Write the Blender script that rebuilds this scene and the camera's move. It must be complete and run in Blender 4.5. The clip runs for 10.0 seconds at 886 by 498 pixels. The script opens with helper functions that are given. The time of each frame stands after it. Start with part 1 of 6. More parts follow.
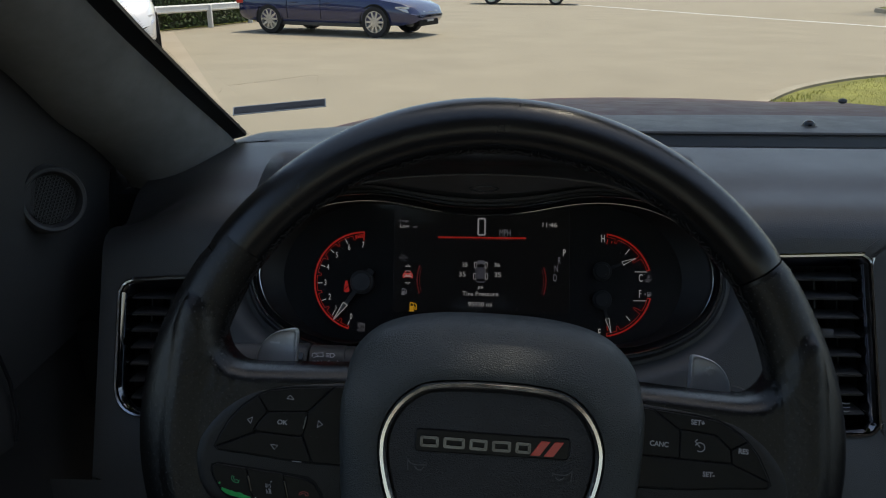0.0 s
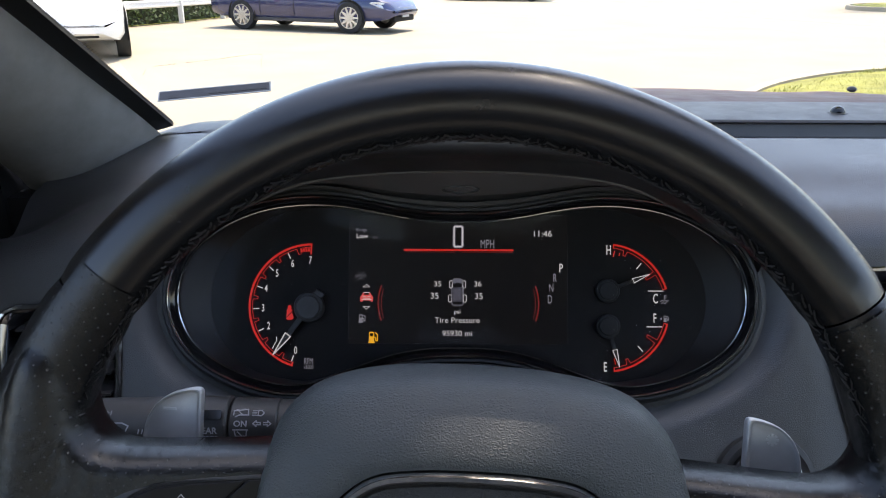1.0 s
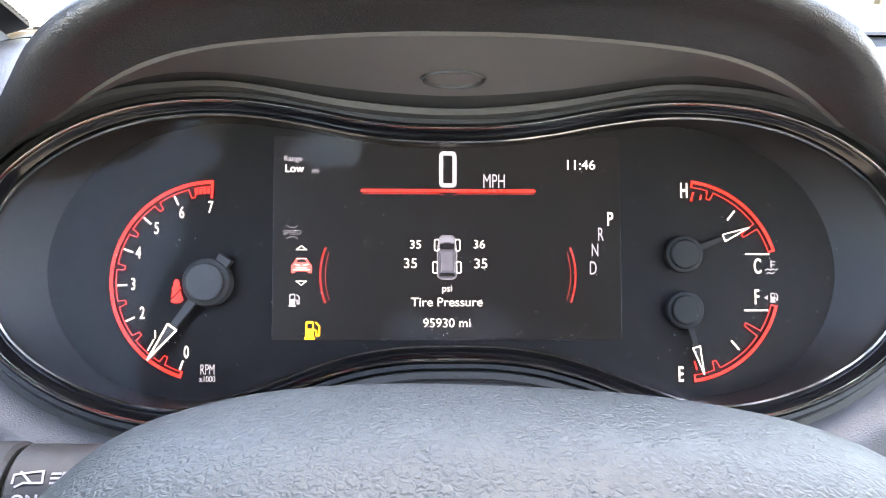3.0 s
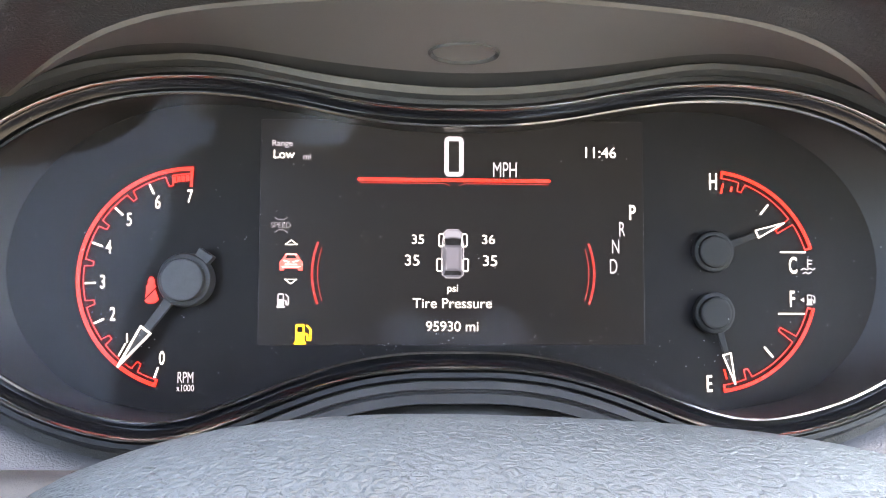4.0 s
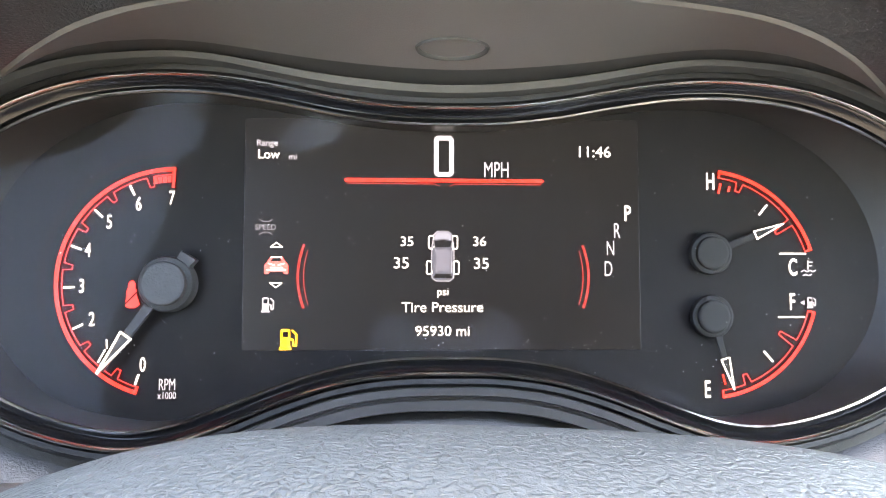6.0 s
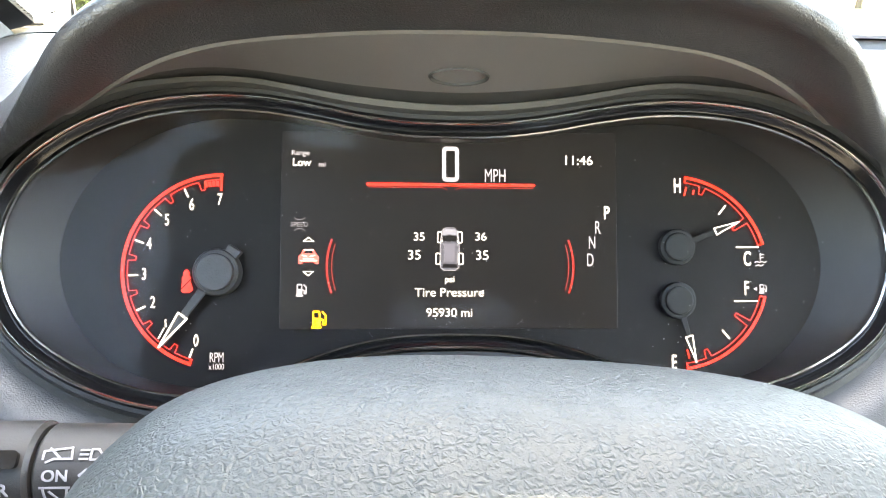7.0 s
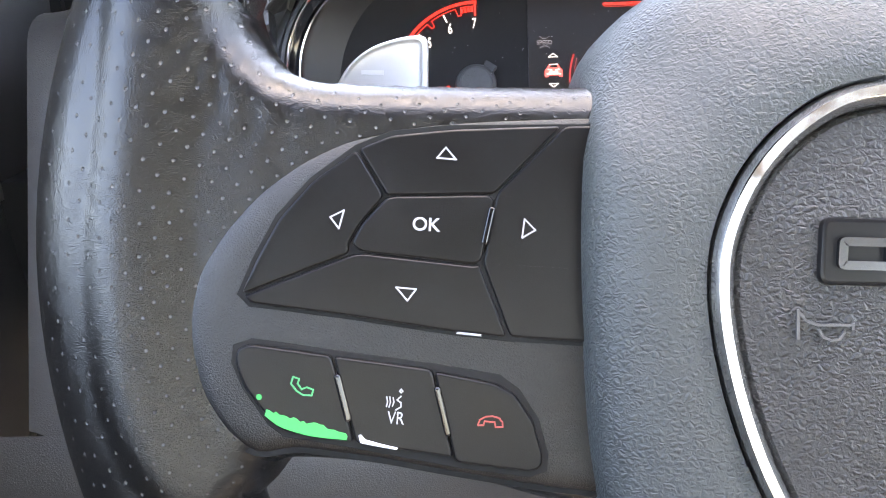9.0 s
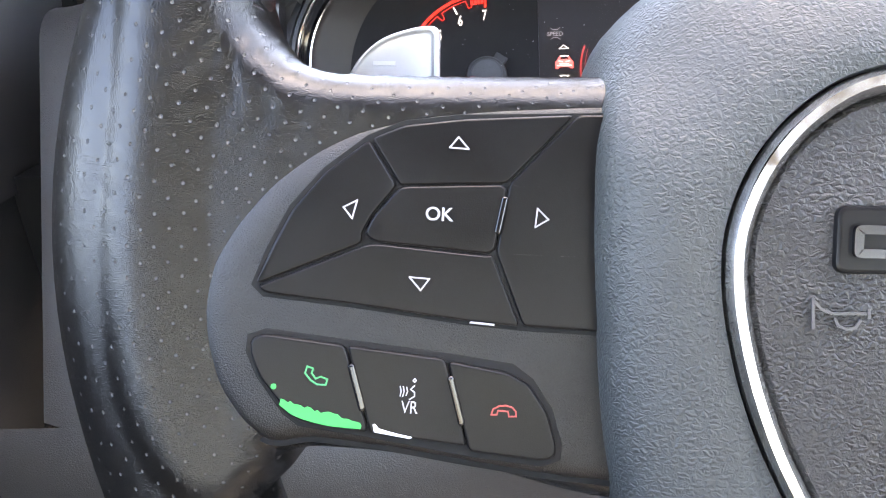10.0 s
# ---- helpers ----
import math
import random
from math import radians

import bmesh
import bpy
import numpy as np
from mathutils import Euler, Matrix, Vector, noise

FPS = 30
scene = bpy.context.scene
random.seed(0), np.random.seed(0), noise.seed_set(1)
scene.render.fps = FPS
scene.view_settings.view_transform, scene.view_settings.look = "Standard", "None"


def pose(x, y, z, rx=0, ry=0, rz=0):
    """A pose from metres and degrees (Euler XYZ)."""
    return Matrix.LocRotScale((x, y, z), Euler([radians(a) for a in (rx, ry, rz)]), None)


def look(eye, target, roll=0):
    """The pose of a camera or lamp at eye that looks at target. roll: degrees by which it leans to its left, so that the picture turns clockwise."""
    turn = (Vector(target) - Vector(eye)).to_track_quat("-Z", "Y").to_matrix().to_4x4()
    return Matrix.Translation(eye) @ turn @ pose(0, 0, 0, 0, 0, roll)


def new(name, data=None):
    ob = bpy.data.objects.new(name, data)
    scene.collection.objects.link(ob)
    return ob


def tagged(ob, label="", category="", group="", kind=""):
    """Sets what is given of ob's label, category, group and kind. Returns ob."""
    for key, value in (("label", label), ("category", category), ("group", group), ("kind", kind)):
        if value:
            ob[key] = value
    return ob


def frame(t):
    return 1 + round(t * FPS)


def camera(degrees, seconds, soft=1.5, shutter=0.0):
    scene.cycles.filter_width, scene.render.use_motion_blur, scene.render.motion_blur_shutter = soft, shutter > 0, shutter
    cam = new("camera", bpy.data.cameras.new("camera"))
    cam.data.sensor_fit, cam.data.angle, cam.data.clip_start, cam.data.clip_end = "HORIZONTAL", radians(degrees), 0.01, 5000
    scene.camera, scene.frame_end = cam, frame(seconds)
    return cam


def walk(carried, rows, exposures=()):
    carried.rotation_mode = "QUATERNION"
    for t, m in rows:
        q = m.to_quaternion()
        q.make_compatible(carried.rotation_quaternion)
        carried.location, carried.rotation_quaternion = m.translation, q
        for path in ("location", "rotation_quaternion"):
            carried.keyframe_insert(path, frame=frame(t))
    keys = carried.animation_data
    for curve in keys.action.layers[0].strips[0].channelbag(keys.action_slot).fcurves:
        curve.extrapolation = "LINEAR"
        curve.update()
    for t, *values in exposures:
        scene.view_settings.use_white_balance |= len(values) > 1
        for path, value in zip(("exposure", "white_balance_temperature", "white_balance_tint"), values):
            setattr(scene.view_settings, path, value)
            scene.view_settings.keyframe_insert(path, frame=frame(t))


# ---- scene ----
cam = camera(62.11, 10.0, 1.0)
PATH = [
    (0, (-0.0158, 0.0903, 1.4031), (-0.0723, 1.9598, 0.6947), 0.14),
    (0.5, (-0.0110, 0.1544, 1.3938), (-0.0375, 2.0229, 0.6810), 0.24),
    (1, (-0.0122, 0.2152, 1.3696), (-0.0079, 2.0830, 0.6546), 0.33),
    (1.5, (-0.0125, 0.2620, 1.3464), (0.0122, 2.1288, 0.6292), 0.37),
    (2, (-0.0113, 0.3152, 1.3185), (0.0320, 2.1772, 0.5898), 0.19),
    (2.5, (-0.0104, 0.3519, 1.2955), (0.0627, 2.2169, 0.5771), 0.48),
    (2.7, (-0.0114, 0.3665, 1.2869), (0.0549, 2.2320, 0.5687), 0.67),
    (3.8, (-0.0201, 0.4147, 1.2636), (0.0807, 2.2794, 0.5477), 1.50),
    (4, (-0.0196, 0.4155, 1.2636), (0.0820, 2.2782, 0.5426), 1.47),
    (4.5, (-0.0167, 0.4195, 1.2600), (0.0783, 2.2870, 0.5506), 1.34),
    (5, (-0.0139, 0.4208, 1.2590), (0.0724, 2.2915, 0.5567), 1.10),
    (5.5, (-0.0127, 0.4201, 1.2599), (0.0806, 2.2924, 0.5630), 1.06),
    (5.7, (-0.0145, 0.4230, 1.2593), (0.0902, 2.2911, 0.5527), 1.31),
    (6.8, (-0.0172, 0.4071, 1.2637), (0.0876, 2.2758, 0.5587), 1.40),
    (7, (-0.0227, 0.3751, 1.2764), (0.0896, 2.2390, 0.5600), 1.46),
    (7.2, (-0.0295, 0.3411, 1.2843), (0.0696, 2.2072, 0.5718), 1.52),
    (7.5, (-0.0474, 0.2997, 1.2868), (0.0416, 2.1654, 0.5718), 1.36),
    (7.8, (-0.0678, 0.2802, 1.2763), (-0.0165, 2.1435, 0.5516), 0.63),
    (8, (-0.0783, 0.2799, 1.2592), (-0.0658, 2.1451, 0.5377), -0.04),
    (8.2, (-0.0903, 0.2874, 1.2462), (-0.1010, 2.1436, 0.5018), -0.22),
    (8.5, (-0.1028, 0.3008, 1.2212), (-0.1674, 2.1566, 0.4783), -1.69),
    (9, (-0.1079, 0.3037, 1.2165), (-0.1905, 2.1448, 0.4397), -2.30),
    (9.5, (-0.1069, 0.3037, 1.2172), (-0.2118, 2.1420, 0.4363), -2.75),
    (10, (-0.1087, 0.3032, 1.2157), (-0.2167, 2.1375, 0.4259), -2.76),
]
EXPOSURES = [(0.0, 0.65, 7000, 7), (0.25, 1.75, 7000, 7), (0.5, 2.1, 7100, 12), (1.0, 2.1, 6900, 14), (1.5, 2.3, 6500, 13), (2.0, 3.3, 6200, 11), (2.5, 4.3, 7000, 14), (4.0, 4.9, 8000, 15), (5.6, 5.05, 8000, 15), (6.9, 5.05, 8600, 8), (7.5, 4.45, 8400, 12), (8.0, 4.35, 8000, 14), (8.5, 4.62, 7900, 16), (10.0, 4.75, 7900, 18)]
walk(cam, [(t, look(eye, target, roll)) for t, eye, target, roll in PATH], EXPOSURES)

# ---- light ----
SUN_UP, SUN_RIGHT = 69.5, 32.0   # degrees above the horizon, degrees to the right of straight ahead
world = bpy.data.worlds.new("world")
scene.world = world
world.use_nodes = True
sky = world.node_tree.nodes.new("ShaderNodeTexSky")
sky.sky_type, sky.sun_disc = "NISHITA", False
sky.ozone_density, sky.dust_density = 0.7, 1.6
sky.sun_elevation, sky.sun_rotation = radians(SUN_UP), radians(SUN_RIGHT)
world.node_tree.nodes["Background"].inputs["Strength"].default_value = 0.135
world.node_tree.links.new(sky.outputs[0], world.node_tree.nodes["Background"].inputs["Color"])
sun = new("sun", bpy.data.lights.new("sun", "SUN"))
sun.data.energy, sun.data.angle, sun.data.color = 2.1, radians(0.53), (1.0, 0.91, 0.77)
toward = Vector((math.sin(radians(SUN_RIGHT)) * math.cos(radians(SUN_UP)), math.cos(radians(SUN_RIGHT)) * math.cos(radians(SUN_UP)), math.sin(radians(SUN_UP))))
sun.matrix_world = look(toward * 30, (0, 0, 0))


# ---- materials ----
def material(name, colour, rough=0.5, metal=0.0, vary=0.0, vary_scale=20.0, bump=0.0, bump_scale=200.0, bump_kind="noise",
             emit=None, emit_strength=1.0, coat=0.0, spec=0.5, rough_vary=0.0, distance=0.001):
    """A procedural surface: a base colour that varies at two scales, a fine relief, and gloss."""
    m = bpy.data.materials.new(name)
    m.use_nodes = True
    nt = m.node_tree
    b = nt.nodes["Principled BSDF"]
    b.inputs["Base Color"].default_value = (*colour, 1)
    b.inputs["Roughness"].default_value, b.inputs["Metallic"].default_value = rough, metal
    b.inputs["Coat Weight"].default_value, b.inputs["Specular IOR Level"].default_value = coat, spec
    at = nt.nodes.new("ShaderNodeTexCoord")
    if vary or rough_vary:
        n = nt.nodes.new("ShaderNodeTexNoise")
        n.inputs["Scale"].default_value, n.inputs["Detail"].default_value, n.inputs["Roughness"].default_value = vary_scale, 6, 0.65
        nt.links.new(at.outputs["Object"], n.inputs["Vector"])
        if vary:
            ramp = nt.nodes.new("ShaderNodeMapRange")
            ramp.inputs["From Min"].default_value, ramp.inputs["From Max"].default_value = 0.3, 0.7
            ramp.inputs["To Min"].default_value, ramp.inputs["To Max"].default_value = 1 - vary, 1 + vary
            mix = nt.nodes.new("ShaderNodeMix")
            mix.data_type, mix.blend_type = "RGBA", "MULTIPLY"
            mix.inputs["Factor"].default_value = 1
            mix.inputs["A"].default_value = (*colour, 1)
            nt.links.new(n.outputs["Fac"], ramp.inputs["Value"])
            nt.links.new(ramp.outputs["Result"], mix.inputs["B"])
            nt.links.new(mix.outputs["Result"], b.inputs["Base Color"])
        if rough_vary:
            rr = nt.nodes.new("ShaderNodeMapRange")
            rr.inputs["From Min"].default_value, rr.inputs["From Max"].default_value = 0.3, 0.7
            rr.inputs["To Min"].default_value, rr.inputs["To Max"].default_value = max(0.02, rough - rough_vary), min(1, rough + rough_vary)
            nt.links.new(n.outputs["Fac"], rr.inputs["Value"])
            nt.links.new(rr.outputs["Result"], b.inputs["Roughness"])
    if bump:
        bp = nt.nodes.new("ShaderNodeBump")
        bp.inputs["Strength"].default_value, bp.inputs["Distance"].default_value = bump, distance
        if bump_kind == "noise":
            h = nt.nodes.new("ShaderNodeTexNoise")
            h.inputs["Scale"].default_value, h.inputs["Detail"].default_value = bump_scale, 4
            out = h.outputs["Fac"]
        else:
            # leather: thin creases round small uneven pads, fading in and out, with fine pores between
            h, bend, add, stretch, crease, fade, deep, pore, cut, fine, total = (nt.nodes.new("ShaderNode" + k) for k in (
                "TexVoronoi", "TexNoise", "Mix", "VectorMath", "MapRange", "TexNoise", "MapRange", "TexNoise", "Math", "Math", "Math"))
            h.feature = "DISTANCE_TO_EDGE"
            h.inputs["Scale"].default_value = bump_scale
            bend.inputs["Scale"].default_value, bend.inputs["Detail"].default_value = bump_scale * 0.9, 2
            add.data_type, add.blend_type = "RGBA", "LINEAR_LIGHT"
            add.inputs["Factor"].default_value = 0.7 / bump_scale
            stretch.operation = "MULTIPLY"
            stretch.inputs[1].default_value = (0.8, 1.25, 1.1)
            crease.interpolation_type = "SMOOTHSTEP"
            crease.inputs["From Max"].default_value = 0.36
            crease.inputs["To Min"].default_value, crease.inputs["To Max"].default_value = 1, 0
            fade.inputs["Scale"].default_value, fade.inputs["Detail"].default_value = bump_scale * 0.16, 2
            deep.inputs["From Min"].default_value, deep.inputs["From Max"].default_value = 0.36, 0.62
            deep.inputs["To Min"].default_value, deep.inputs["To Max"].default_value = -0.55, -1.0
            pore.inputs["Scale"].default_value, pore.inputs["Detail"].default_value = bump_scale * 2.6, 3
            cut.operation, fine.operation, total.operation = "MULTIPLY", "MULTIPLY", "ADD"
            fine.inputs[1].default_value = 0.45
            for n in (bend, fade, pore):
                nt.links.new(at.outputs["Object"], n.inputs["Vector"])
            nt.links.new(at.outputs["Object"], add.inputs["A"])
            nt.links.new(bend.outputs["Color"], add.inputs["B"])
            nt.links.new(add.outputs["Result"], stretch.inputs[0])
            nt.links.new(stretch.outputs[0], h.inputs["Vector"])
            nt.links.new(h.outputs["Distance"], crease.inputs["Value"])
            nt.links.new(fade.outputs["Fac"], deep.inputs["Value"])
            nt.links.new(crease.outputs["Result"], cut.inputs[0])
            nt.links.new(deep.outputs["Result"], cut.inputs[1])
            nt.links.new(pore.outputs["Fac"], fine.inputs[0])
            nt.links.new(cut.outputs[0], total.inputs[0])
            nt.links.new(fine.outputs[0], total.inputs[1])
            out = total.outputs[0]
        if bump_kind == "noise":
            nt.links.new(at.outputs["Object"], h.inputs["Vector"])
        nt.links.new(out, bp.inputs["Height"])
        nt.links.new(bp.outputs["Normal"], b.inputs["Normal"])
    if emit:
        b.inputs["Emission Color"].default_value = (*emit, 1)
        b.inputs["Emission Strength"].default_value = emit_strength
    return m


def clear(name, gloss=0.04, tint=(1, 1, 1), rough=0.0):
    """Thin clear plastic or glass: lets light through and mirrors more at a slant."""
    m = bpy.data.materials.new(name)
    m.use_nodes = True
    nt = m.node_tree
    nt.nodes.remove(nt.nodes["Principled BSDF"])
    t, g, mix, lw, power, scale = (nt.nodes.new(k) for k in ("ShaderNodeBsdfTransparent", "ShaderNodeBsdfGlossy", "ShaderNodeMixShader", "ShaderNodeLayerWeight", "ShaderNodeMath", "ShaderNodeMath"))
    t.inputs["Color"].default_value = (*tint, 1)
    g.inputs["Roughness"].default_value = rough
    lw.inputs["Blend"].default_value = 0.5
    power.operation, scale.operation = "POWER", "MULTIPLY_ADD"
    power.inputs[1].default_value = 5
    scale.inputs[1].default_value, scale.inputs[2].default_value = 0.9, gloss
    nt.links.new(lw.outputs["Facing"], power.inputs[0])
    nt.links.new(power.outputs[0], scale.inputs[0])
    nt.links.new(scale.outputs[0], mix.inputs["Fac"])
    nt.links.new(t.outputs[0], mix.inputs[1])
    nt.links.new(g.outputs[0], mix.inputs[2])
    nt.links.new(mix.outputs[0], nt.nodes["Material Output"].inputs["Surface"])
    return m


def perforated(name, colour, rough):
    """Leather with rows of punched holes, laid out along the rim by its own coordinates (metres along, metres round)."""
    m = material(name, colour, rough, vary=0.25, vary_scale=60, bump=0.27, bump_scale=1700, bump_kind="grain", rough_vary=0.02, distance=0.0002, spec=0.5)
    nt = m.node_tree
    b = nt.nodes["Principled BSDF"]
    uv = nt.nodes.new("ShaderNodeUVMap")
    uv.uv_map = "along"
    sc = nt.nodes.new("ShaderNodeVectorMath")
    sc.operation = "MULTIPLY"
    sc.inputs[1].default_value = (1 / 0.0066, 1 / 0.0050, 0)
    v1 = nt.nodes.new("ShaderNodeTexVoronoi")
    v1.voronoi_dimensions, v1.feature = "2D", "F1"
    v1.inputs["Scale"].default_value, v1.inputs["Randomness"].default_value = 1, 0.1
    off = nt.nodes.new("ShaderNodeVectorMath")
    off.inputs[1].default_value = (0.5, 0.5, 0)
    v2 = nt.nodes.new("ShaderNodeTexVoronoi")
    v2.voronoi_dimensions, v2.feature = "2D", "F1"
    v2.inputs["Scale"].default_value, v2.inputs["Randomness"].default_value = 1, 0.1
    low = nt.nodes.new("ShaderNodeMath")
    low.operation = "MINIMUM"
    hole = nt.nodes.new("ShaderNodeMapRange")
    hole.inputs["From Min"].default_value, hole.inputs["From Max"].default_value = 0.03, 0.074
    hole.inputs["To Min"].default_value, hole.inputs["To Max"].default_value = 1, 0
    nt.links.new(uv.outputs[0], sc.inputs[0])
    nt.links.new(sc.outputs[0], v1.inputs["Vector"])
    nt.links.new(sc.outputs[0], off.inputs[0])
    nt.links.new(off.outputs[0], v2.inputs["Vector"])
    nt.links.new(v1.outputs["Distance"], low.inputs[0])
    nt.links.new(v2.outputs["Distance"], low.inputs[1])
    nt.links.new(low.outputs[0], hole.inputs["Value"])
    dust = nt.nodes.new("ShaderNodeMix")
    dust.data_type = "RGBA"
    dust.inputs["B"].default_value = (0.045, 0.044, 0.043, 1)
    mixed = b.inputs["Base Color"].links[0].from_socket
    nt.links.new(mixed, dust.inputs["A"])
    nt.links.new(hole.outputs[0], dust.inputs["Factor"])
    nt.links.new(dust.outputs["Result"], b.inputs["Base Color"])
    bp = nt.nodes.new("ShaderNodeBump")
    bp.inputs["Strength"].default_value, bp.inputs["Distance"].default_value, bp.invert = 0.4, 0.0005, True
    nt.links.new(hole.outputs[0], bp.inputs["Height"])
    nt.links.new(b.inputs["Normal"].links[0].from_socket, bp.inputs["Normal"])
    nt.links.new(bp.outputs["Normal"], b.inputs["Normal"])
    return m


def glow(name, colour, strength=1.0):
    return material(name, (0.02, 0.02, 0.02), 0.5, emit=colour, emit_strength=strength)


LEATHER = material("rim_leather", (0.0052, 0.005, 0.005), 0.25, spec=0.7, vary=0.25, vary_scale=40, bump=0.13, bump_scale=1400, bump_kind="grain", rough_vary=0.03, distance=0.0002)
GRIP = perforated("perforated_leather", (0.0042, 0.0042, 0.0043), 0.23)
HUB = material("airbag_vinyl", (0.035, 0.0405, 0.0405), 0.5, vary=0.1, vary_scale=30, spec=0.55, bump=0.62, bump_scale=680, bump_kind="grain", rough_vary=0.06, distance=0.00034)
PAD = material("horn_pad_vinyl", (0.022, 0.022, 0.0222), 0.42, spec=0.5, vary=0.15, vary_scale=30, bump=0.55, bump_scale=640, bump_kind="grain", rough_vary=0.08, distance=0.0006)
SHELF = material("shelf_plastic", (0.15, 0.142, 0.141), 0.5, vary=0.12, vary_scale=15, bump=0.12, bump_scale=1800, rough_vary=0.08)
TRIM = material("stepped_trim_plastic", (0.05, 0.049, 0.048), 0.34, vary=0.15, vary_scale=40, bump=0.1, bump_scale=2200)
HOOD_SKIN = material("dash_skin", (0.026, 0.0255, 0.026), 0.40, spec=1.0, vary=0.1, vary_scale=12, bump=0.4, bump_scale=760, bump_kind="grain", rough_vary=0.06, distance=0.00032)
SMOOTH = material("smooth_black_plastic", (0.04, 0.039, 0.039), 0.5, vary=0.15, vary_scale=40, bump=0.15, bump_scale=1800, rough_vary=0.08)
GLOSS_BLACK = material("gloss_black", (0.006, 0.006, 0.007), 0.12, rough_vary=0.05, vary_scale=8)
SATIN = material("satin_bezel", (0.007, 0.007, 0.0072), 0.29, vary=0.2, vary_scale=300, bump=0.65, bump_scale=2600, spec=0.55, distance=0.0004)
BUTTON = material("button_rubber", (0.0046, 0.0047, 0.0054), 0.34, spec=0.24, vary=0.3, vary_scale=60, bump=0.1, bump_scale=3000, rough_vary=0.04, distance=0.0003)
CHROME = material("chrome", (0.62, 0.61, 0.61), 0.12, 1.0, vary=0.25, vary_scale=160, rough_vary=0.08)
DARK_CHROME = material("dark_chrome", (0.2, 0.2, 0.21), 0.1, 1.0, rough_vary=0.06, vary_scale=60)
PADDLE = material("paddle_silver", (0.5, 0.495, 0.49), 0.42, 0.5, vary=0.06, vary_scale=90, bump=0.08, bump_scale=4000, distance=0.0002)
BADGE_METAL = material("badge_metal", (0.11, 0.11, 0.112), 0.22, 1.0, rough_vary=0.06, vary_scale=60)
VENT_CHROME = material("vent_chrome", (0.42, 0.42, 0.43), 0.13, 1.0, vary=0.2, vary_scale=90, rough_vary=0.06)
RING_METAL = material("ring_metal", (0.6, 0.59, 0.57), 0.16, 1.0, vary=0.25, vary_scale=90, rough_vary=0.08)
PLATE = material("badge_black", (0.006, 0.006, 0.0065), 0.3, spec=0.25, vary=0.2, vary_scale=60)
THREAD = material("frayed_thread", (0.024, 0.021, 0.02), 0.85, vary=0.4, vary_scale=300)
KNOB = material("needle_hub_plastic", (0.05, 0.049, 0.05), 0.5, vary=0.15, vary_scale=200, bump=0.6, bump_scale=900, distance=0.0003)
BEZEL_GREY = material("bezel_grey", (0.016, 0.0145, 0.014), 0.5, vary=0.1, vary_scale=60, bump=0.12, bump_scale=2500)
FACE = material("gauge_face", (0.0072, 0.0055, 0.0052), 0.65, vary=0.2, vary_scale=80, spec=0.3)
SCREEN = material("display_glass", (0.0072, 0.006, 0.006), 0.3, spec=0.3, emit=(0.5, 0.48, 0.5), emit_strength=0.0012)
WHITE = glow("lit_white", (0.92, 0.92, 0.95), 0.12)
GREY = glow("lit_grey", (0.55, 0.55, 0.66), 0.07)
DIM = glow("lit_dim", (0.4, 0.4, 0.48), 0.05)
RED = glow("lit_red", (1.0, 0.03, 0.014), 0.1)
DIM_RED = glow("lit_dim_red", (1.0, 0.05, 0.03), 0.035)
AMBER = glow("lit_amber", (1.0, 0.5, 0.015), 0.17)
PRINT = material("white_print", (0.36, 0.36, 0.375), 0.6)
GREEN = material("bare_green", (0.008, 0.36, 0.075), 0.45, vary=0.1, vary_scale=200)
GREEN_PRINT = material("green_print", (0.04, 0.30, 0.12), 0.6)
RED_PRINT = material("red_print", (0.36, 0.07, 0.06), 0.6)
STRIPE = material("red_stripe", (0.55, 0.03, 0.02), 0.3, coat=0.4)
LENS = clear("gauge_cover", 0.006)
GLASS = clear("windscreen_glass", 0.015, (0.93, 0.96, 0.95))
FRIT = material("black_frit", (0.01, 0.01, 0.01), 0.4)
PILLAR = material("pillar_cloth", (0.24, 0.235, 0.22), 0.85, vary=0.15, vary_scale=30, bump=0.6, bump_scale=1100, bump_kind="grain", distance=0.0006)
HEAD_CLOTH = material("headliner_cloth", (0.17, 0.17, 0.172), 0.95, vary=0.05, bump=0.3, bump_scale=900)
CONCRETE = material("pale_concrete", (0.31, 0.266, 0.192), 0.9, vary=0.10, vary_scale=0.7, bump=0.3, bump_scale=60, distance=0.004)
KERB = material("kerb_concrete", (0.36, 0.31, 0.23), 0.9, vary=0.15, vary_scale=3)
GRASS = material("lawn", (0.3, 0.29, 0.066), 0.95, vary=0.35, vary_scale=3, bump=1.0, bump_scale=90, distance=0.03)
BLADE = material("grass_blade", (0.34, 0.335, 0.08), 0.8, vary=0.4, vary_scale=2)
LINE = material("road_paint", (0.72, 0.71, 0.68), 0.8, vary=0.15, vary_scale=6)
BONNET = material("dark_red_paint", (0.075, 0.018, 0.017), 0.5, vary=0.15, spec=0.2, rough_vary=0.1)
DOOR_SKIN = material("door_skin", (0.028, 0.027, 0.026), 0.5, spec=0.3, vary=0.15, vary_scale=20, bump=0.2, bump_scale=900, bump_kind="grain", distance=0.0006)
TYRE = material("tyre_rubber", (0.012, 0.012, 0.012), 0.75, bump=0.3, bump_scale=80)
ALLOY = material("alloy", (0.62, 0.60, 0.57), 0.3, 0.8, vary=0.1)
BLUE_PAINT = material("dark_blue_paint", (0.02, 0.026, 0.085), 0.2, coat=0.8, vary=0.06, vary_scale=3)
WHITE_PAINT = material("white_paint", (0.75, 0.75, 0.74), 0.25, coat=0.7, vary=0.03, vary_scale=3)
